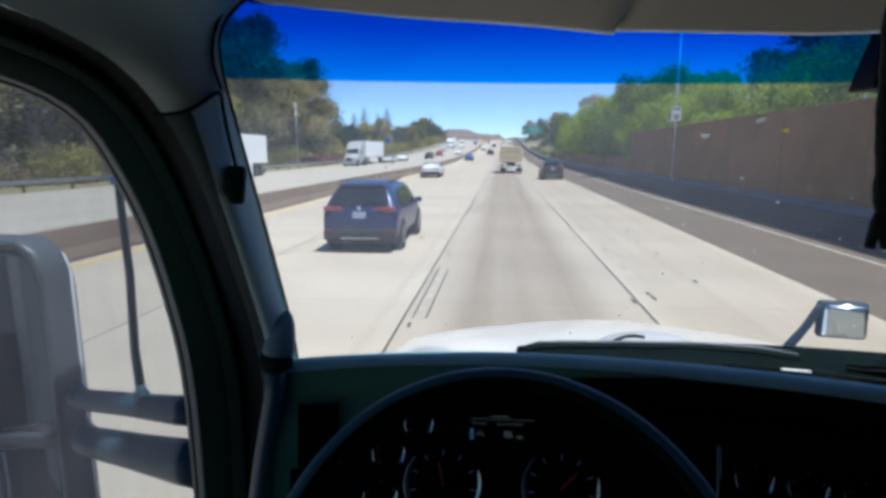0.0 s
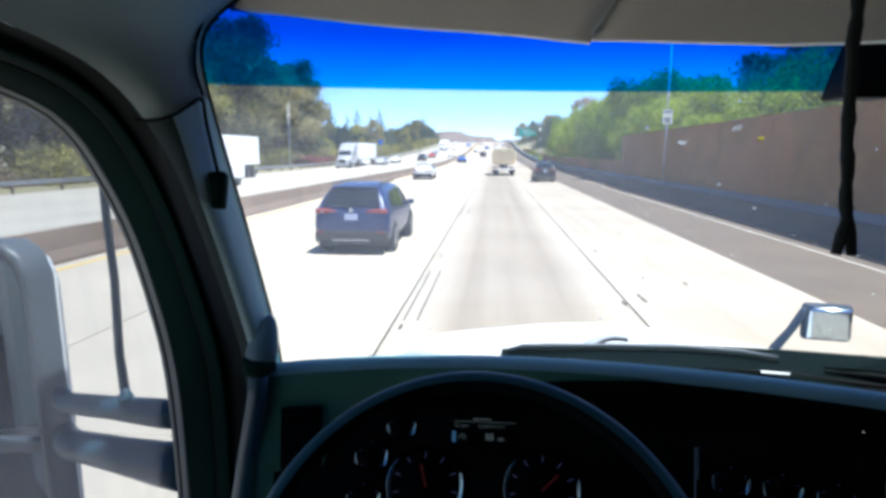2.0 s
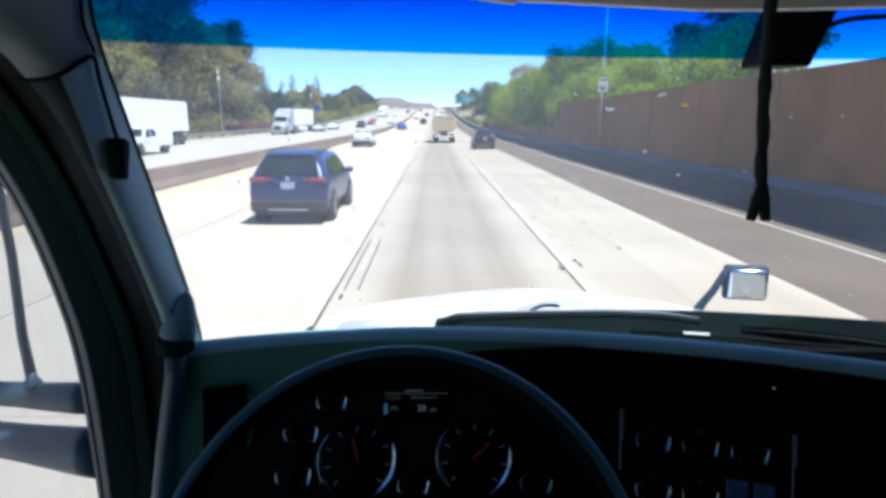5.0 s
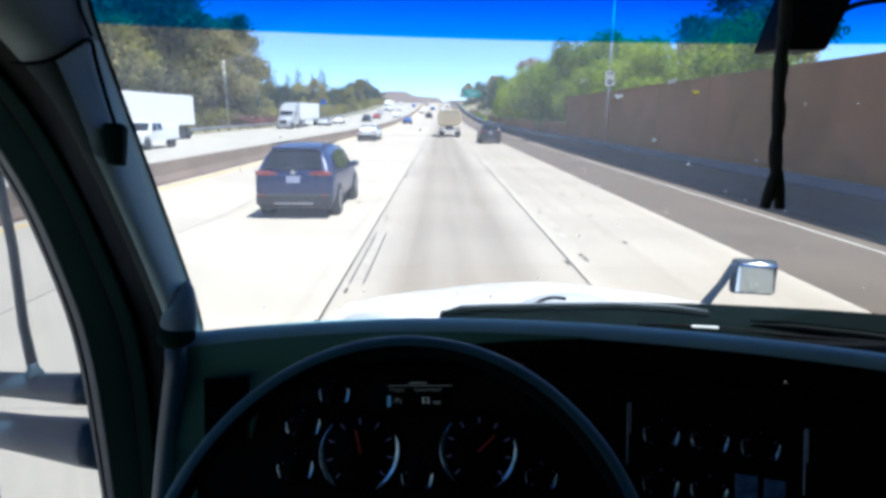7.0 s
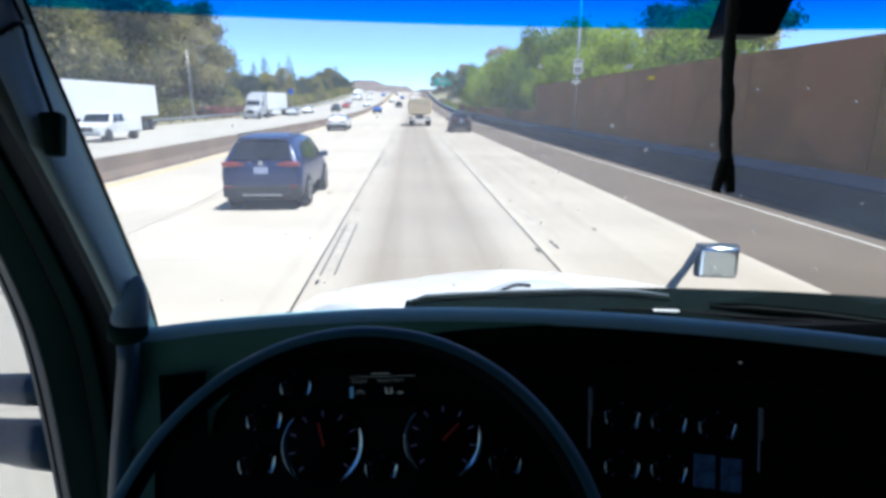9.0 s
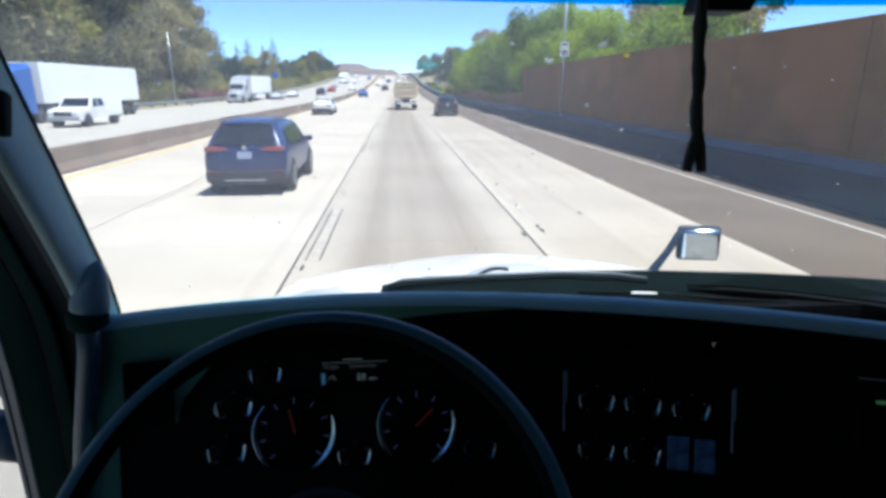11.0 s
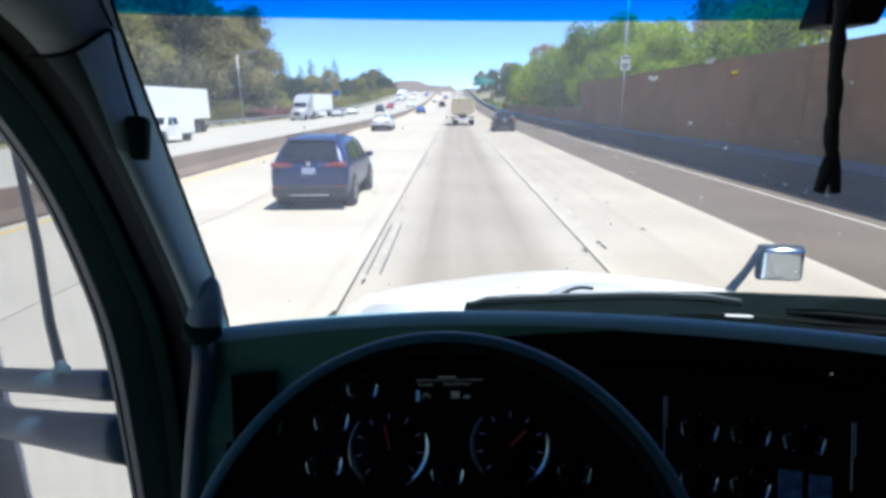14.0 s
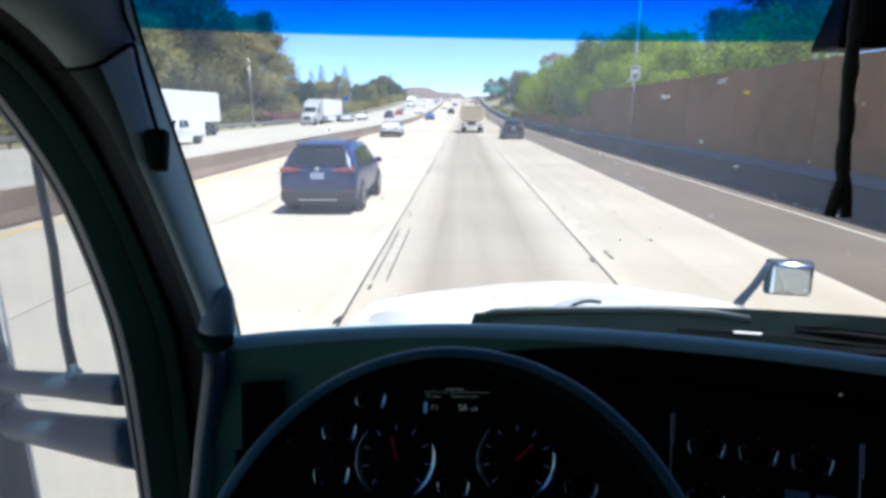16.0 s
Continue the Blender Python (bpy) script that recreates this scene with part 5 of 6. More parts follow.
# light is in the dash colours: paled top, blackened lip, window-lit left end
dash_part("dash_top", [(0.34, 1.84), (0.24, 1.885), (0.12, 1.955), (0.05, 2.006), (0.02, 2.028), (0.0, 2.038), (-0.012, 2.0395), (-0.020, 2.035), (-0.025, 2.026), (-0.026, 2.021)], BROW, "soft dash top with a rounded edge, paled for sky light")
dash_part("brow_lip", [(-0.024, 2.023), (-0.025, 2.012), (-0.022, 1.992), (-0.016, 1.972), (-0.006, 1.962), (0.016, 1.958)], BLACK_PLASTIC, "lip under the dash top, blackened for shade")
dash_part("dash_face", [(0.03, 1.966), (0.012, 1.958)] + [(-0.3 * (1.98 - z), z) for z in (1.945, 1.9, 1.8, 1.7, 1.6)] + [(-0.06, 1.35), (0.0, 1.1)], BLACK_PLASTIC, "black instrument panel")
rows = [[(-0.385, brow_y(-0.385) + 0.2, 1.88), (-0.385, brow_y(-0.385) - 0.02, 2.008), (-0.385, brow_y(-0.385) - 0.03, 1.97), (-0.385, 0.72, 1.7), (-0.385, 0.80, 1.1), (-0.385, 1.1, 1.1)]] * 1
on_dash(part("end_panel", mesh("end_panel", rows[0], [tuple(range(6))], DASH_SIDE), DASH_SIDE, dash))
dash_part("side_moulding", [(-0.016, 1.972), (-0.022, 1.95), (-0.034, 1.90), (-0.063, 1.8), (-0.09, 1.7), (-0.1, 1.6)], DASH_SIDE, "moulding beside the air vent, toned for window light", [-0.385 + 0.03 * i / 2 for i in range(3)])
# tapering outline stands in for window light fading to the right
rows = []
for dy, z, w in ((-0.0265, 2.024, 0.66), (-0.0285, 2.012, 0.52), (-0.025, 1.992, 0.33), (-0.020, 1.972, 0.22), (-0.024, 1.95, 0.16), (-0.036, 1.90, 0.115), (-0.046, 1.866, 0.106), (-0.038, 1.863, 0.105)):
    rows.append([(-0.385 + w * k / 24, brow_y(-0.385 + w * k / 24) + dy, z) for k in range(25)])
on_dash(part("vent_surround", loft(rows, DASH_SIDE, "vent_surround"), DASH_SIDE, dash, "air vent surround toned for window light"))
tagged(dash, "black wraparound dashboard with round gauges", "dashboard")


def face_frame(x, z, lift=0.003):
    """A pose on the panel, local z towards the driver, y up the panel."""
    p = Vector((x, face_y(x, z), z))
    u = (Vector((x + 0.01, face_y(x + 0.01, z), z)) - Vector((x - 0.01, face_y(x - 0.01, z), z))).normalized()
    v = (Vector((x, face_y(x, z + 0.01), z + 0.01)) - Vector((x, face_y(x, z - 0.01), z - 0.01))).normalized()
    n = u.cross(v).normalized()
    if n.y > 0:
        n = -n
    m = Matrix((u, v, n)).transposed().to_4x4()
    return Matrix.Translation(p + n * lift) @ m


def on_face(name, data, material, x, z, lift=0.003, label="", turn=0.0, parent=None):
    o = part(name, data, material, parent or dash, label)
    o.matrix_parent_inverse = Matrix.Translation((-MID, -0.95, -1.3))
    o.matrix_basis = face_frame(x, z, lift) @ pose(0, 0, 0, 0, 0, turn)
    return o


def gauge(x, z, r, needle=None, marks=0):
    face = on_face("gauge", lathe([(-0.004, r), (0.0, r), (0.0012, r * 0.97)], GAUGE_FACE, "gauge", 32, "z"), GAUGE_FACE, x, z, 0.002, "black round gauge")
    rows = [[(math.cos(2 * math.pi * k / 36) * q * r, math.sin(2 * math.pi * k / 36) * q * r, z) for k in range(36)]
            for q, z in ((0.91, 0.001), (1.0, 0.001 + 0.07 * r), (1.03, 0.001 + 0.07 * r), (1.06, -0.004))]
    bz = new("bezel", loft(rows, GAUGE_FACE, "bezel", closed=True))
    # window reflections in the bezel, laid in as separate bright crescents
    for side, span, wide in ((-0.22, 0.52, 0.14), (math.pi + 0.12, 0.40, 0.075)) if r < 0.04 else ((-0.38, 0.8, 0.08), (math.pi + 0.05, 0.85, 0.085)):
        rows = []
        for k in range(13):
            f = -1 + k / 6
            a, w = side + f * span, 0.002 + wide * (1 - f * f)
            c, s = math.cos(a), math.sin(a)
            rows.append([(c * r * (1.0 - w), s * r * (1.0 - w), 0.0025 + 0.07 * r - 0.7 * w * r), (c * r, s * r, 0.0025 + 0.07 * r), (c * r * 1.03, s * r * 1.03, 0.002 + 0.07 * r)])
        part("crescent", loft(rows, GLINT_CHROME, "crescent"), GLINT_CHROME, face, "bezel reflection as a blue-grey crescent")
    bz.parent = face
    for k in range(marks):
        a = radians(225 - 270 * k / (marks - 1))
        mk = part("dial_mark", box((r * 0.16, r * 0.035, 0.0006), (math.cos(a) * r * 0.8, math.sin(a) * r * 0.8, 0.002), rot=(0, 0, math.degrees(a))), DIAL_MARK, face)
    if needle is not None:
        nd = part("needle", box((r * 0.05, r * 0.62, 0.001), (0, r * 0.28, 0.004)), NEEDLE_RED, face, "red needle")
        nd.rotation_euler = (0, 0, radians(needle))
    return face


gauge(-0.111, 1.821, 0.064, 12, 9)
gauge(0.087, 1.822, 0.063, -45, 9)
for x, z, r in ((-0.203, 1.872, 0.027), (-0.214, 1.807, 0.028), (-0.154, 1.917, 0.024), (-0.016, 1.779, 0.026), (0.190, 1.788, 0.026),
                (0.378, 1.872, 0.027), (0.448, 1.873, 0.027), (0.517, 1.873, 0.027), (0.376, 1.796, 0.027), (0.446, 1.798, 0.027)):
    gauge(x, z, r, None, 5)
# driver's display with its readings
disp = on_face("display", box((0.114, 0.062, 0.004), (0, 0, 0), 0.002), GAUGE_FACE, -0.012, 1.903, 0.002, "dark driver display")
text("reading", "55", 0.0150, SCREEN_TEXT, disp, pose(0.002, -0.008, 0.0025), "lit speed digits")
text("reading", "Gauges", 0.0085, SCREEN_DIM, disp, pose(-0.052, 0.0125, 0.0025))
text("reading", "Speedometer", 0.0085, SCREEN_DIM, disp, pose(-0.010, 0.0125, 0.0025))
text("reading", "mph", 0.007, SCREEN_TEXT, disp, pose(0.022, -0.008, 0.0025))
part("caption_bar", box((0.030, 0.0022, 0.0005), (-0.004, 0.0262, 0.0025)), SCREEN_DIM, disp, "unreadable caption")
part("tab", box((0.006, 0.018, 0.0005), (-0.052, -0.004, 0.0025), 0.0002), SCREEN_BLUE, disp)
arc = [[(math.cos(a) * q, math.sin(a) * q, 0.0) for q in (0.0052, 0.0065)] for a in (radians(-20 + 220 * k / 12) for k in range(13))]
part("dial_icon", loft(arc, SCREEN_DIM, "dial_icon", smooth=False), SCREEN_DIM, disp, "dial pictogram").location = (-0.038, -0.006, 0.0026)
part("dial_pointer", box((0.0012, 0.006, 0.0003), (0, 0.002, 0), rot=(0, 0, 35)), SCREEN_DIM, disp).location = (-0.038, -0.006, 0.0026)
part("rule", box((0.108, 0.0010, 0.0005), (0, 0.0215, 0.0025)), SCREEN_DIM, disp)
# bright strips, lamp, film patch, small device and vent
# pale blue colour takes the place of the chrome's reflection
for x, z in ((0.327, 1.866), (0.573, 1.862)):
    on_face("trim_strip", box((0.0011, 0.098, 0.003), (0, 0, 0), 0.0004), PALE_STRIP, x, z, 0.003, "thin trim strip paled for its reflection")
    on_face("trim_strip", box((0.0007, 0.050, 0.003), (0, 0, 0), 0.0002), PALE_STRIP, x + 0.0045, z + 0.024, 0.003, "thin trim strip paled for its reflection")
on_face("warning_lamp", lathe([(0, 0.0014), (0.001, 0.0011)], LED, "lamp", 10, "z"), LED, 0.546, 1.981, 0.030, "small lit lamp")
for dx, w in ((-0.018, 0.032), (0.019, 0.030)):
    on_face("switch_cover", box((w, 0.052, 0.004), (0, 0, 0), 0.0018), SMEAR, 0.515 + dx, 1.803, 0.002, "smeared bluish switch cover")
dev = on_face("radio", box((0.17, 0.11, 0.014), (0, 0, 0), 0.005), BLACK_PLASTIC, 0.80, 1.905, 0.004, "black radio unit")
part("trim_line", box((0.165, 0.002, 0.002), (0, 0.054, 0.007)), CHROME, dev)
for dx, dy, w in ((-0.05, 0.022, 0.022), (-0.015, 0.018, 0.030), (0.03, 0.02, 0.03)):
    part("screen_glyph", box((w, 0.005, 0.001), (dx, dy, 0.0075)), SCREEN_GREEN, dev, "unreadable green glyphs")
vent = on_face("air_vent", box((0.066, 0.10, 0.004), (0, 0, 0), 0.002), GAUGE_FACE, -0.318, 1.913, 0.024, "black air vent")
for k in range(6):
    part("slat", box((0.060, 0.003, 0.006), (0, -0.04 + 0.016 * k, 0.002), rot=(35, 0, 0)), GAUGE_FACE, vent)

# steering wheel on its column
WHEEL_C, WHEEL_R, WHEEL_TILT = Vector((-0.0142, 0.415, 1.9605)), 0.2272, 47
sw = empty("steering_wheel", WHEEL_C)
sw.rotation_euler = (radians(WHEEL_TILT), 0, 0)
ring = [(math.cos(a) * WHEEL_R, math.sin(a) * WHEEL_R) for a in (2 * math.pi * k / 96 for k in range(97))]


def rim_rows(b0, b1, n):
    """A band of the rim's round section, swept about the wheel."""
    return [[((WHEEL_R + 0.0108 * math.cos(b)) * math.cos(a), (WHEEL_R + 0.0108 * math.cos(b)) * math.sin(a), 0.0125 * math.sin(b)) for b in (radians(b0 + (b1 - b0) * j / n) for j in range(n + 1))]
            for a in (2 * math.pi * k / 96 for k in range(97))]


# rim light is coloured in: blue sky-lit band, black shaded band
part("rim_inner", loft(rim_rows(112, 282, 10), RIM_SHADED, "rim_inner"), RIM_SHADED, sw, "rim side blackened for shade")
part("rim", loft(rim_rows(-78, 112, 12), WHEEL_SKIN, "rim"), WHEEL_SKIN, sw, "leather rim band blued for sky light")
part("hub", lathe([(-0.06, 0.045), (-0.04, 0.07), (-0.03, 0.07), (-0.022, 0.055)], BLACK_PLASTIC, "hub", 28, "z"), BLACK_PLASTIC, sw)
for a in (200, 340, 250, 290):
    d = Vector((math.cos(radians(a)), math.sin(radians(a)), 0))
    part("spoke", tube([d * 0.07 + Vector((0, 0, -0.02)), d * 0.15 + Vector((0, 0, -0.012)), d * (WHEEL_R - 0.006)], [0.016, 0.013, 0.010], BLACK_PLASTIC, "spoke", 8), BLACK_PLASTIC, sw)
part("column", tube([(0, 0, -0.03), (0, 0, -0.50)], 0.045, BLACK_PLASTIC, "column", 16), BLACK_PLASTIC, sw)
tagged(sw, "large dark leather-wrapped steering wheel", "steering wheel")

# grab handle on the pillar
gh = empty("grab_handle", (-0.37, 0.80, 1.6))


def at_handle(o):
    o.matrix_parent_inverse = Matrix.Translation((0.37, -0.80, -1.6))
    return o


mount = [(-0.352 - 0.016 * f, 0.802 - 0.016 * f, 2.128 - 0.072 * f) for f in (k / 11 for k in range(12))]
at_handle(part("upper_mount", tube(mount, [0.003, 0.009, 0.0125, 0.0155, 0.018, 0.020, 0.0218, 0.0232, 0.0243, 0.0249, 0.0245, 0.021], MOUNT_BLUE, "mount", 18), MOUNT_BLUE, gh, "blue-grey rounded upper mount"))
at_handle(part("collar", tube([(-0.368, 0.785, 2.064), (-0.3685, 0.785, 2.058), (-0.369, 0.784, 2.042), (-0.369, 0.784, 2.036)], [0.022, 0.0262, 0.0262, 0.019], DOOR_TRIM, "collar", 18), DOOR_TRIM, gh, "dark collar"))
at_handle(part("bar", tube([(-0.3695, 0.784, 2.045), (-0.374, 0.783, 2.0), (-0.40, 0.784, 1.88), (-0.42, 0.785, 1.775), (-0.44, 0.79, 1.62), (-0.445, 0.86, 1.56)], 0.0150, ARM_BLACK, "bar", 16), ARM_BLACK, gh, "dark blue-grey grip bar"))
tagged(gh, "dark vertical grab handle on the windshield pillar", "grab handle")
tagged(part("cable", tube(smooth_line([(-0.385, 0.80, 2.02), (-0.377, 0.80, 1.95), (-0.386, 0.80, 1.86), (-0.39, 0.81, 1.70), (-0.385, 0.85, 1.56)]), 0.006, RUBBER, "cable", 8), RUBBER, None), "black cable beside the grab handle", "cable")

# sensor pod on the pillar with its wire
pod = empty("sensor_pod", (-0.37, 0.69, 2.333))
rows = [[(w * math.copysign(abs(math.cos(a)) ** 0.5, math.cos(a)), d * math.copysign(abs(math.sin(a)) ** 0.5, math.sin(a)), z) for a in (2 * math.pi * k / 20 for k in range(20))]
        for z, w, d in ((-0.0245, 0.0070, 0.009), (-0.023, 0.0088, 0.011), (0.0, 0.0108, 0.0125), (0.020, 0.0122, 0.0135), (0.0235, 0.0105, 0.012))]
part("body", loft(rows, DOOR_TRIM, "body", closed=True, cap=True), DOOR_TRIM, pod, "small tapered black plastic sensor").rotation_euler = (radians(-14), 0, radians(12))
part("base", box((0.016, 0.05, 0.03), (-0.022, 0.03, 0), 0.003, rot=(-14, 0, 12)), BLACK_PLASTIC, pod)
tagged(pod, "small black sensor stuck to the pillar", "sensor")
wire = tube(smooth_line([(-0.374, 0.700, 2.356), (-0.379, 0.697, 2.39), (-0.382, 0.690, 2.431), (-0.381, 0.687, 2.456), (-0.390, 0.670, 2.444), (-0.407, 0.656, 2.428), (-0.432, 0.655, 2.423), (-0.459, 0.659, 2.424)]), 0.0025, RUBBER, "wire", 6)
tagged(part("wire", wire, RUBBER, None), "thin black wire along the pillar", "wire")
tagged(part("wire", tube(smooth_line([(-0.381, 0.687, 2.456), (-0.384, 0.672, 2.49), (-0.372, 0.664, 2.53), (-0.345, 0.66, 2.565)]), 0.0022, RUBBER, "wire", 6), RUBBER, None), "thin black wire running up to the headliner", "wire")

# camera unit at the windshield top, and a cord hanging before it
unit = empty("dash_camera", (0.51, 0.80, 2.497))
rows = [[(xl, 0, z), (xl, d, z), (xr, d, z), (xr, 0, z)] for z, xl, xr, d in ((0.075, -0.034, 0.066, 0.012), (0.035, -0.035, 0.058, 0.026), (0.0, -0.036, 0.046, 0.046), (-0.040, -0.037, 0.030, 0.066))]
rounded(part("housing", loft(rows, BLACK_PLASTIC, "housing", closed=True, cap=True, smooth=False), BLACK_PLASTIC, unit, "black wedge-shaped camera housing"), 0.004)
part("lens", lathe([(0.044, 0.012), (0.054, 0.011)], CAR_GLASS, "lens", 16, "y"), CAR_GLASS, unit)
part("mount", box((0.04, 0.012, 0.05), (0, 0.012, 0.09), 0.004), BLACK_PLASTIC, unit)
tagged(unit, "black dash camera hung at the windshield top", "dash camera")
tagged(part("cable", tube(smooth_line([(0.552, 0.808, 2.500), (0.566, 0.81, 2.514), (0.60, 0.81, 2.522), (0.66, 0.81, 2.525), (0.74, 0.80, 2.527), (0.84, 0.76, 2.53)]), 0.0038, RUBBER, "cable", 8), RUBBER, None), "black cable from the dash camera", "cable")
cord = empty("hanging_cord", (0.37, 0.612, 2.56))
pts, rad = [], []
for k in range(40):
    f = k / 39
    pts.append((0.016 * f * f + 0.0006 * math.sin(19 * f), 0.0008 * math.sin(31 * f), -0.255 * f))
    rad.append(0.0066 + 0.0007 * math.sin(37 * f) + 0.0005 * math.sin(83 * f))
part("strand", tube(pts, rad, CORD, "strand", 9), CORD, cord, "twisted black cord")
for s in (-1, 1):
    part("tassel", tube([(0.016, 0, -0.245), (0.016 + s * 0.004, 0, -0.262), (0.017 + s * 0.0085, 0.001, -0.287)], [0.006, 0.0065, 0.0055], CORD, "tassel", 8), CORD, cord, "frayed cord end")
part("loop", tube([(0, 0, -0.01), (0.0, 0.0, 0.07)], 0.005, CORD, "loop", 8), CORD, cord)
tagged(cord, "black twisted cord hanging from the headliner", "cord")


# --- outside the cab: hood, wipers, mirrors ---
def interp(v, table):
    for (a, p), (b, q) in zip(table, table[1:]):
        if v <= b:
            f = (v - a) / (b - a)
            return p + (q - p) * max(0, f)
    return table[-1][1]


HOOD_C = 0.52
rows = []
for y in (1.27, 1.34, 1.5, 1.75, 2.05, 2.4, 2.75, 3.0, 3.12, 3.22, 3.3, 3.36, 3.40, 3.42):
    zc = interp(y, [(1.27, 1.855), (2.05, 1.695), (3.0, 1.452), (3.12, 1.41), (3.22, 1.35), (3.3, 1.27), (3.36, 1.15), (3.40, 0.95), (3.42, 0.7)])
    half = interp(y, [(1.27, 0.72), (2.05, 1.0), (2.75, 1.2), (3.42, 1.2)])
    k = interp(y, [(1.27, 0.24), (2.05, 0.15), (3.0, 0.115), (3.42, 0.11)])
    row = []
    for i in range(25):
        u = -1 + 2 * i / 24
        x = HOOD_C + half * u
        z = zc - k * (half * u) ** 2
        if abs(u) > 0.9:
            z -= (abs(u) - 0.9) * 2.2
        z += 0.012 * math.exp(-(u / 0.22) ** 2) - 0.006 * math.exp(-((abs(u) - 0.42) / 0.05) ** 2)
        row.append((x, y, z))
    rows.append([(row[0][0] - 0.01, y, 0.75)] + row + [(row[-1][0] + 0.01, y, 0.75)])
hood = empty("truck_hood", (HOOD_C, 2.3, 0.6))
sk = thick(part("hood_skin", loft(rows, HOOD_PAINT, "hood"), HOOD_PAINT, hood, "glossy white hood"), 0.01, -1)
sk.matrix_parent_inverse = Matrix.Translation((-HOOD_C, -2.3, -0.6))
part("front_bumper", box((2.35, 0.25, 0.4), (0, 1.1, -0.1), 0.05), CHROME, hood)
part("front_axle", box((1.9, 0.16, 0.16), (0, -0.05, -0.1), 0.02), PLASTIC_TRIM, hood)
part("chassis", box((0.9, 4.6, 0.25), (0, -1.2, 0.15)), PLASTIC_TRIM, hood)
for s in (-1, 1):
    w = wheel(hood, s * 1.0, -0.05, 0.52, 0.3, s)
    w.location = (s * 1.0, -0.05, -0.08)
tagged(hood, "broad white truck hood in full sun", "truck hood")

# cowl and wipers
rows = []
for x, top, drop in ((-0.45, 0, 0), (-0.2, 0, 0), (0.0, 0, 0), (0.035, 1, 0.02), (0.12, 1, 0.006), (0.4, 1, 0), (0.65, 1, 0.004), (0.9, 1, 0.016), (1.15, 1, 0.034), (1.4, 1, 0.058)):
    rows.append([(x, y, z - drop) for y, z in ((1.10, 1.84 if top else 1.78), (1.17, 1.885 if top else 1.78), (1.235, 1.925 if top else 1.78), (1.25, 1.925 if top else 1.78), (1.33, 1.84 if top else 1.78))])
tagged(thick(part("cowl", loft(rows, COWL_BLACK, "cowl"), COWL_BLACK, None), 0.02, -1), "black plastic cowl under the windshield", "cowl", kind="structure")


def wiper(points, label, back=BLADE_GREY):
    t = empty("windshield_wiper", points[0])
    o = Vector(points[0]) + Vector((0, 0, 0.006))
    pts = [Vector(p) - o for p in points]
    part("blade", tube(pts, [0.003] + [0.0055] * (len(pts) - 2) + [0.004], RUBBER, "blade", 8), RUBBER, t, "black rubber blade")
    part("frame", tube([p + Vector((0, 0.014, 0.003)) for p in pts], [0.003] + [0.005] * (len(pts) - 2) + [0.003], BLACK_PLASTIC, "frame", 8), BLACK_PLASTIC, t)
    part("blade_top", tube([p + Vector((0, 0.006, 0.0075)) for p in pts], [0.002] + [0.0036] * (len(pts) - 2) + [0.002], back, "blade_top", 6), back, t, "thin strip along the blade back")
    m = len(pts) // 2
    part("arm", tube([pts[m] + Vector((0, 0.02, -0.004)), pts[m].lerp(pts[-1], 0.6) + Vector((0, 0.03, -0.010)), pts[-1] + Vector((0.10, 0.04, -0.035))], [0.006, 0.007, 0.010], RUBBER, "arm", 8), RUBBER, t, "matt black arm")
    return tagged(t, label, "wiper")


wiper([(0.037, 1.215, 1.931), (0.07, 1.218, 1.941), (0.25, 1.222, 1.946), (0.43, 1.222, 1.948), (0.55, 1.216, 1.944), (0.625, 1.205, 1.936)], "black wiper parked along the windshield base")
wiper([(0.715, 1.19, 1.921), (0.80, 1.18, 1.921), (0.95, 1.16, 1.911), (1.1, 1.12, 1.899), (1.25, 1.06, 1.886)], "black wiper parked on the passenger side", COWL_BLACK)
tagged(part("wiper_link", tube([(0.46, 1.185, 1.915), (0.59, 1.184, 1.912), (0.655, 1.183, 1.907), (0.76, 1.17, 1.90), (0.92, 1.14, 1.895)], 0.005, BLACK_PLASTIC, "link", 8), BLACK_PLASTIC, None), "thin black wiper link", "wiper link")
# bright glint on the link, made as a solid white piece
tagged(part("wiper_glint", box((0.060, 0.008, 0.0042), (0.606, 1.1765, 1.9135), 0.002, rot=(0, 3, 0)), SIGN_WHITE, None), "small white piece for a glint on the wiper link", "tag")
hump = empty("washer_cover", (0.352, 1.36, 1.862))
rows = [[(math.cos(a) * 0.15 * w, dy, math.sin(a) * 0.060 * w) for a in (math.pi * k / 14 for k in range(15))] for dy, w in ((-0.05, 0.55), (-0.03, 0.9), (0.0, 1.0), (0.05, 0.9), (0.08, 0.5))]
part("cover", loft(rows, COVER_GREY, "cover"), COVER_GREY, hump, "grey rounded cover")
part("hose", tube(smooth_line([(-0.125, -0.06, 0.040), (-0.10, -0.065, 0.066), (-0.065, -0.065, 0.080), (-0.03, -0.06, 0.074)]), 0.0042, RUBBER, "hose", 8), RUBBER, hump, "black washer hose")
tagged(hump, "grey cover with a black hose at the hood's rear", "cover")

# mirror on the right fender
fm = empty("fender_mirror", (1.49, 2.95, 1.33))
rows = [[(cx + math.cos(a) * w * 0.75, 0.045 + math.sin(a) * 0.020, z) for a in (2 * math.pi * k / 16 for k in range(16))]
        for cx, z, w in ((-0.02, -0.02, 0.044), (0.005, 0.03, 0.041), (0.04, 0.08, 0.036), (0.075, 0.13, 0.032), (0.10, 0.18, 0.030), (0.118, 0.22, 0.026), (0.128, 0.245, 0.016))]
part("arm", loft(rows, FENDER_BODY, "arm", closed=True, cap=True), FENDER_BODY, fm, "blue-grey mirror stalk")
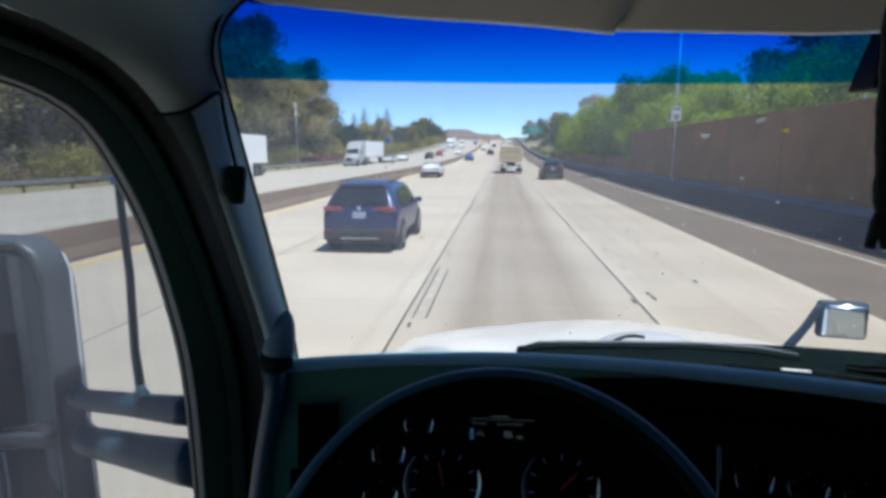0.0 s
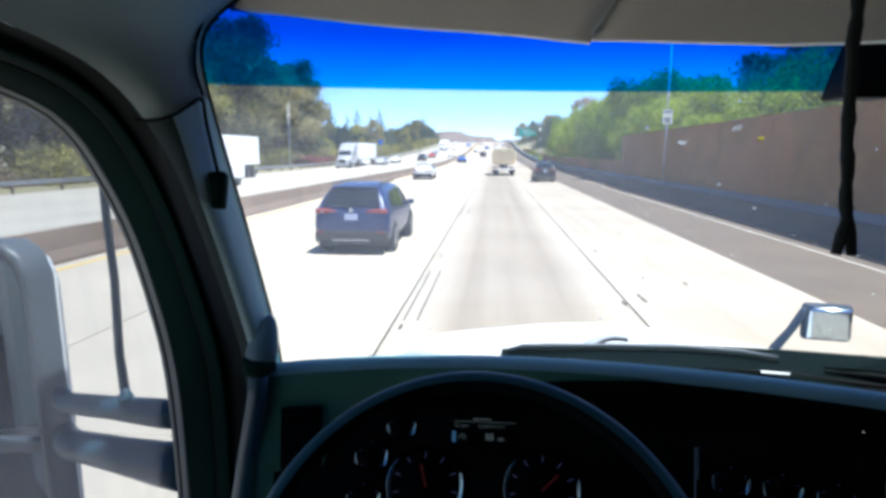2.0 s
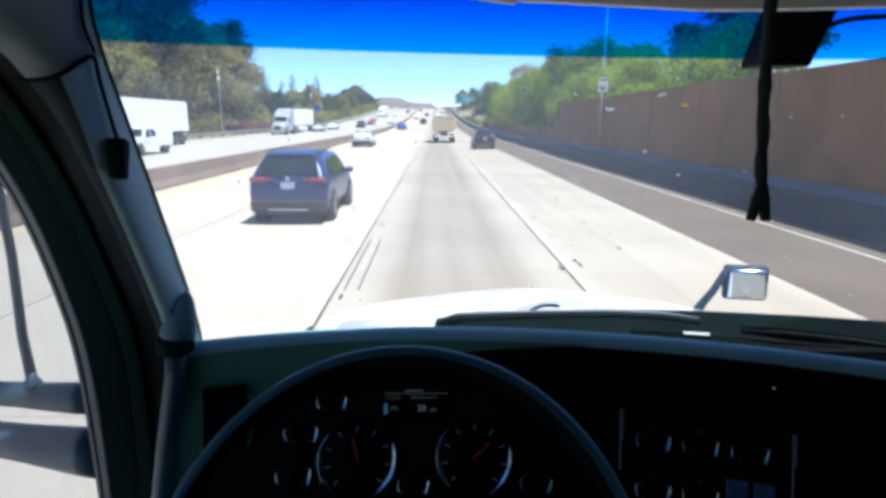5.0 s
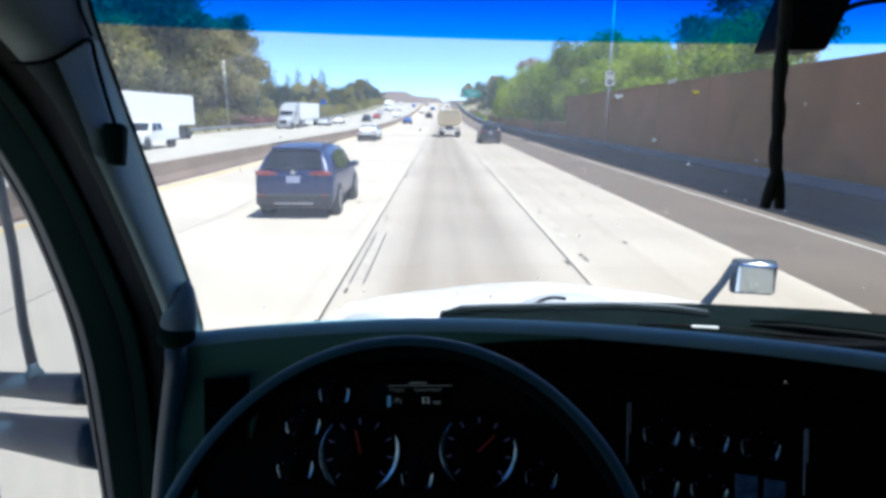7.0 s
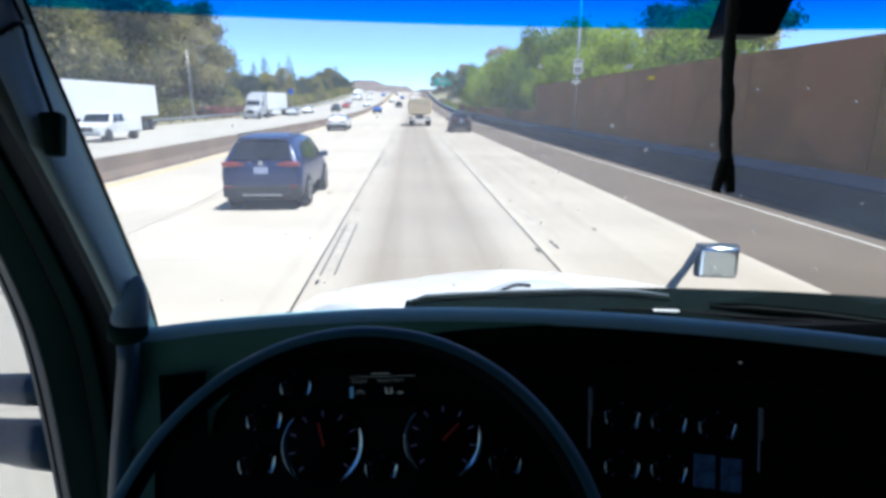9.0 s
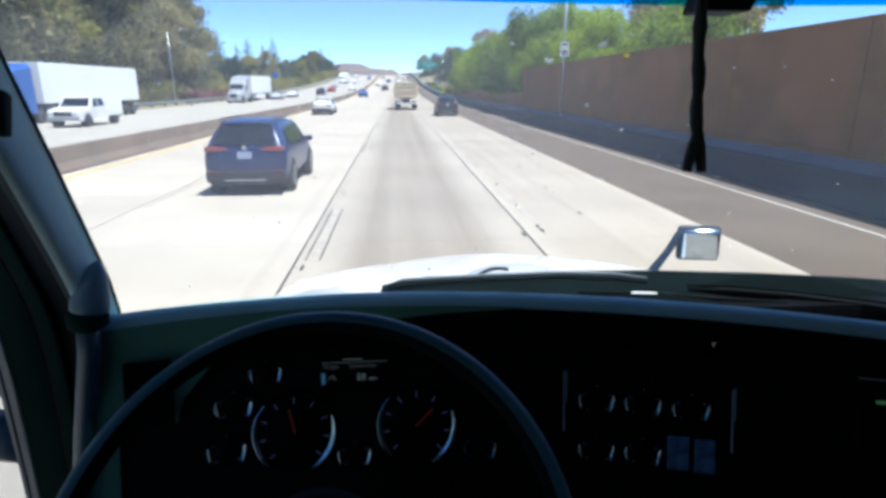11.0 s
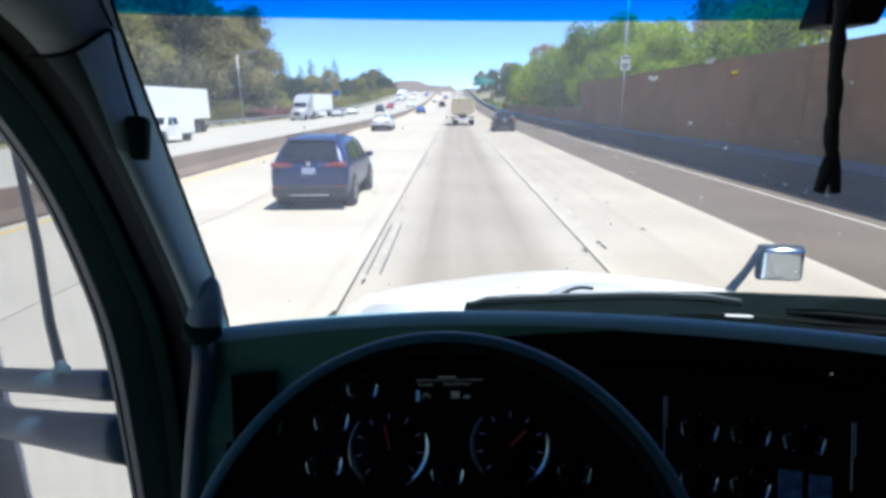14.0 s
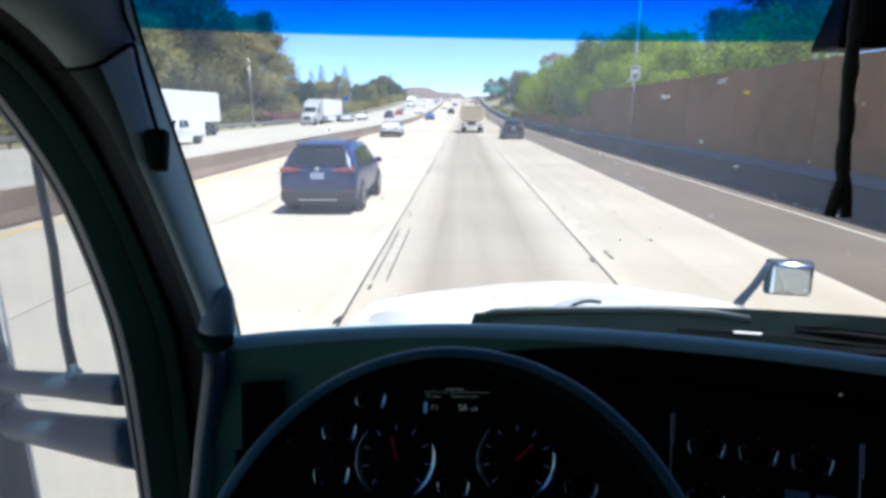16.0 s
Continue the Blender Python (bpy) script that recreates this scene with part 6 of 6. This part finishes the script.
part("housing", box((0.232, 0.05, 0.194), (0.243, 0.050, 0.168), 0.028, rot=(-6, 0, -10), seg=3), FENDER_BODY, fm, "grey mirror housing")
rows = []
for j in range(9):
    v = -1 + j / 4
    rows.append([(0.098 * u, 0.0035 * (u * u + v * v) - 0.012, 0.080 * v) for u in (-1 + i / 5 for i in range(11))])
g = thick(part("glass", loft(rows, FENDER_GLASS, "glass"), FENDER_GLASS, fm, "convex mirror glass"), 0.004)
g.matrix_basis = pose(0.243, 0.022, 0.168, -1.0, 0, -10)
tagged(fm, "small square mirror on a stalk on the hood", "mirror")

# driver's door mirror with its arms
dm = empty("door_mirror", (-0.66, 0.99, 1.7))


def at_mirror(name, data, material, label=""):
    o = part(name, data, material, dm, label)
    o.matrix_parent_inverse = Matrix.Translation((0.66, -0.99, -1.7))
    return o


x0, x1, z0, z1 = -1.13, -0.912, 1.40, 2.205
loop = [(x0 + 0.04, z0), (x1 - 0.04, z0), (x1 - 0.01, z0 + 0.02), (x1, z0 + 0.06), (x1, z1 - 0.07), (x1 - 0.015, z1 - 0.025), (x1 - 0.05, z1), (x0 + 0.05, z1), (x0, z1 - 0.05), (x0, z0 + 0.05)]


def inset(d, y):
    """The mirror's outline at depth y, drawn in by d."""
    cx, cz = (x0 + x1) / 2, (z0 + z1) / 2
    return [(cx + (px - cx) * (1 - 2 * d / (x1 - x0)), y, cz + (pz - cz) * (1 - 2 * d / (z1 - z0))) for px, pz in loop]


at_mirror("frame", loft([inset(d, y) for d, y in ((0.034, 0.994), (0.030, 0.986), (0.019, 0.982))], MIRROR_BODY, "frame", closed=True, cap=False), MIRROR_BODY, "dark inner mirror frame")
at_mirror("lip", loft([inset(d, y) for d, y in ((0.019, 0.984), (0.016, 0.974), (0.008, 0.970), (0.002, 0.974), (0.0, 0.985), (0.0, 1.04))], MIRROR_LIP, "lip", closed=True, cap=False), MIRROR_LIP, "rounded edge of the mirror shell, greyed for shade")
at_mirror("back_shell", loft([[(px * (1 - f) + (x0 + x1) / 2 * f, y, pz * (1 - f) + (z0 + z1) / 2 * f) for px, pz in loop] for y, f in ((1.035, 0.012), (1.06, 0.05), (1.09, 0.25), (1.10, 0.6))], HOOD_PAINT, "back_shell", closed=True, cap=True), HOOD_PAINT, "white mirror shell")
at_mirror("upper_glass", box((0.175, 0.006, 0.37), ((x0 + x1) / 2 - 0.005, 0.992, 1.985), 0.003, rot=(0, 0, 26)), MIRROR, "flat mirror glass")
at_mirror("lower_glass", box((0.175, 0.006, 0.30), ((x0 + x1) / 2 - 0.005, 0.992, 1.60), 0.003, rot=(-3, 0, 25)), MIRROR, "convex mirror glass")
at_mirror("divider", box((0.20, 0.02, 0.03), ((x0 + x1) / 2, 0.985, 1.775), 0.006), MIRROR_BODY)
at_mirror("upper_arm", tube([(-0.60, 0.99, 1.856), (-0.66, 0.985, 1.858), (-0.76, 0.98, 1.868), (-0.87, 0.985, 1.872), (-0.93, 1.03, 1.872)], [0.032, 0.030, 0.024, 0.022, 0.022], ARM_BLACK, "upper_arm", 14), ARM_BLACK, "satin black mirror arm")
at_mirror("lower_arm", tube([(-0.60, 0.99, 1.735), (-0.66, 0.985, 1.745), (-0.76, 0.98, 1.765), (-0.87, 0.985, 1.78), (-0.93, 1.03, 1.78)], [0.050, 0.046, 0.036, 0.030, 0.028], ARM_BLACK, "lower_arm", 14), ARM_BLACK, "satin black mirror arm")
tagged(dm, "tall door mirror on two black arms", "mirror")
ant = empty("antenna", (-0.737, 0.979, 1.885))
part("foot", lathe([(0.0, 0.016), (0.012, 0.015), (0.016, 0.010), (0.03, 0.009)], ARM_BLACK, "foot", 12, "z"), ARM_BLACK, ant, "dark foot")
part("mast", tube([(0, 0, 0.02), (-0.004, 0, 0.10), (0.0, 0.002, 0.25), (-0.003, 0, 0.4), (0.0, 0, 0.75)], [0.0095, 0.0085, 0.008, 0.0075, 0.005], ARM_BLACK, "mast", 8), ARM_BLACK, ant, "dark mast")
tagged(ant, "dark antenna standing on the mirror arm", "antenna")


# --- tar spots and spalls near the joints ---
rng = random.Random(5)
for i in range(36):
    x = rng.choice((2.2, 2.5, -1.42, -1.3, rng.uniform(-5, 5), 3.6)) + rng.uniform(-0.08, 0.08)
    y, n = rng.uniform(5.5, 34), 9
    rx, ry = rng.uniform(0.02, 0.07), rng.uniform(0.05, 0.22)
    spot = [(x + math.cos(2 * math.pi * k / n) * rx * rng.uniform(0.4, 1.2), y + math.sin(2 * math.pi * k / n) * ry * rng.uniform(0.4, 1.2)) for k in range(n)]
    spot = [(px, py, 0.0035 + rise(py)) for px, py in spot]
    part("tar_spot", mesh("tar_spot", spot, [tuple(range(n))], JOINT), JOINT, road)


# --- the rest of the lorry behind the cab ---
rear = empty("trailer", (0.46, -1.4, 0))
# unseen sleeper, greyed so the mirror shows shaded white
part("sleeper", box((2.2, 0.5, 2.6), (0, 0.1, 2.0), 0.08), PAINT["grey"], rear)
part("trailer_body", box((2.5, 12.5, 2.6), (0, -6.9, 2.5), 0.04), PAINT["grey"], rear, "dark grey trailer")
part("chassis", box((0.9, 13.0, 0.3), (0, -6.0, 0.95)), PLASTIC_TRIM, rear)
for y in (-0.9, -2.2, -11.2, -12.4):
    for s in (-1, 1):
        wheel(rear, s * 0.98, y, 0.5, 0.5, s)
tagged(rear, "dark trailer coupled behind the white cab", "trailer")

# --- concrete slabs of the road, lane by lane ---
LANES = ((-9.58, -5.305), (-5.275, -1.432), (-1.398, 2.178), (2.212, 5.44))
SLAB = 4.6
for a, b in LANES:
    surface = CONCRETE_DRIVEN if a < 0 < b else CONCRETE
    bm = box((b - a, SLAB - 0.008, 0.06), (0, 0, -0.03), 0.006, seg=1)
    me = bpy.data.meshes.new("slab")
    bm.to_mesh(me)
    bm.free()
    me.materials.append(surface)
    for i in range(26):
        s = new("slab", me)
        s.parent, s.location, s.rotation_euler = road, ((a + b) / 2, -21 + SLAB * i, rise(-21 + SLAB * i)), (slope(-21 + SLAB * i), 0, 0)
    rest = bmesh.new()
    for y0, y1 in ((BACK, -21 - SLAB / 2 - 0.008), (-21 + SLAB * 25.5, FAR)):
        ys = stations(y0, y1)
        for p, q in zip(ys, ys[1:]):
            rest.faces.new([rest.verts.new(v) for v in ((a, p, rise(p)), (b, p, rise(p)), (b, q, rise(q)), (a, q, rise(q)))])
    tagged(part("lane_surface", rest, surface, road), kind="stuff")
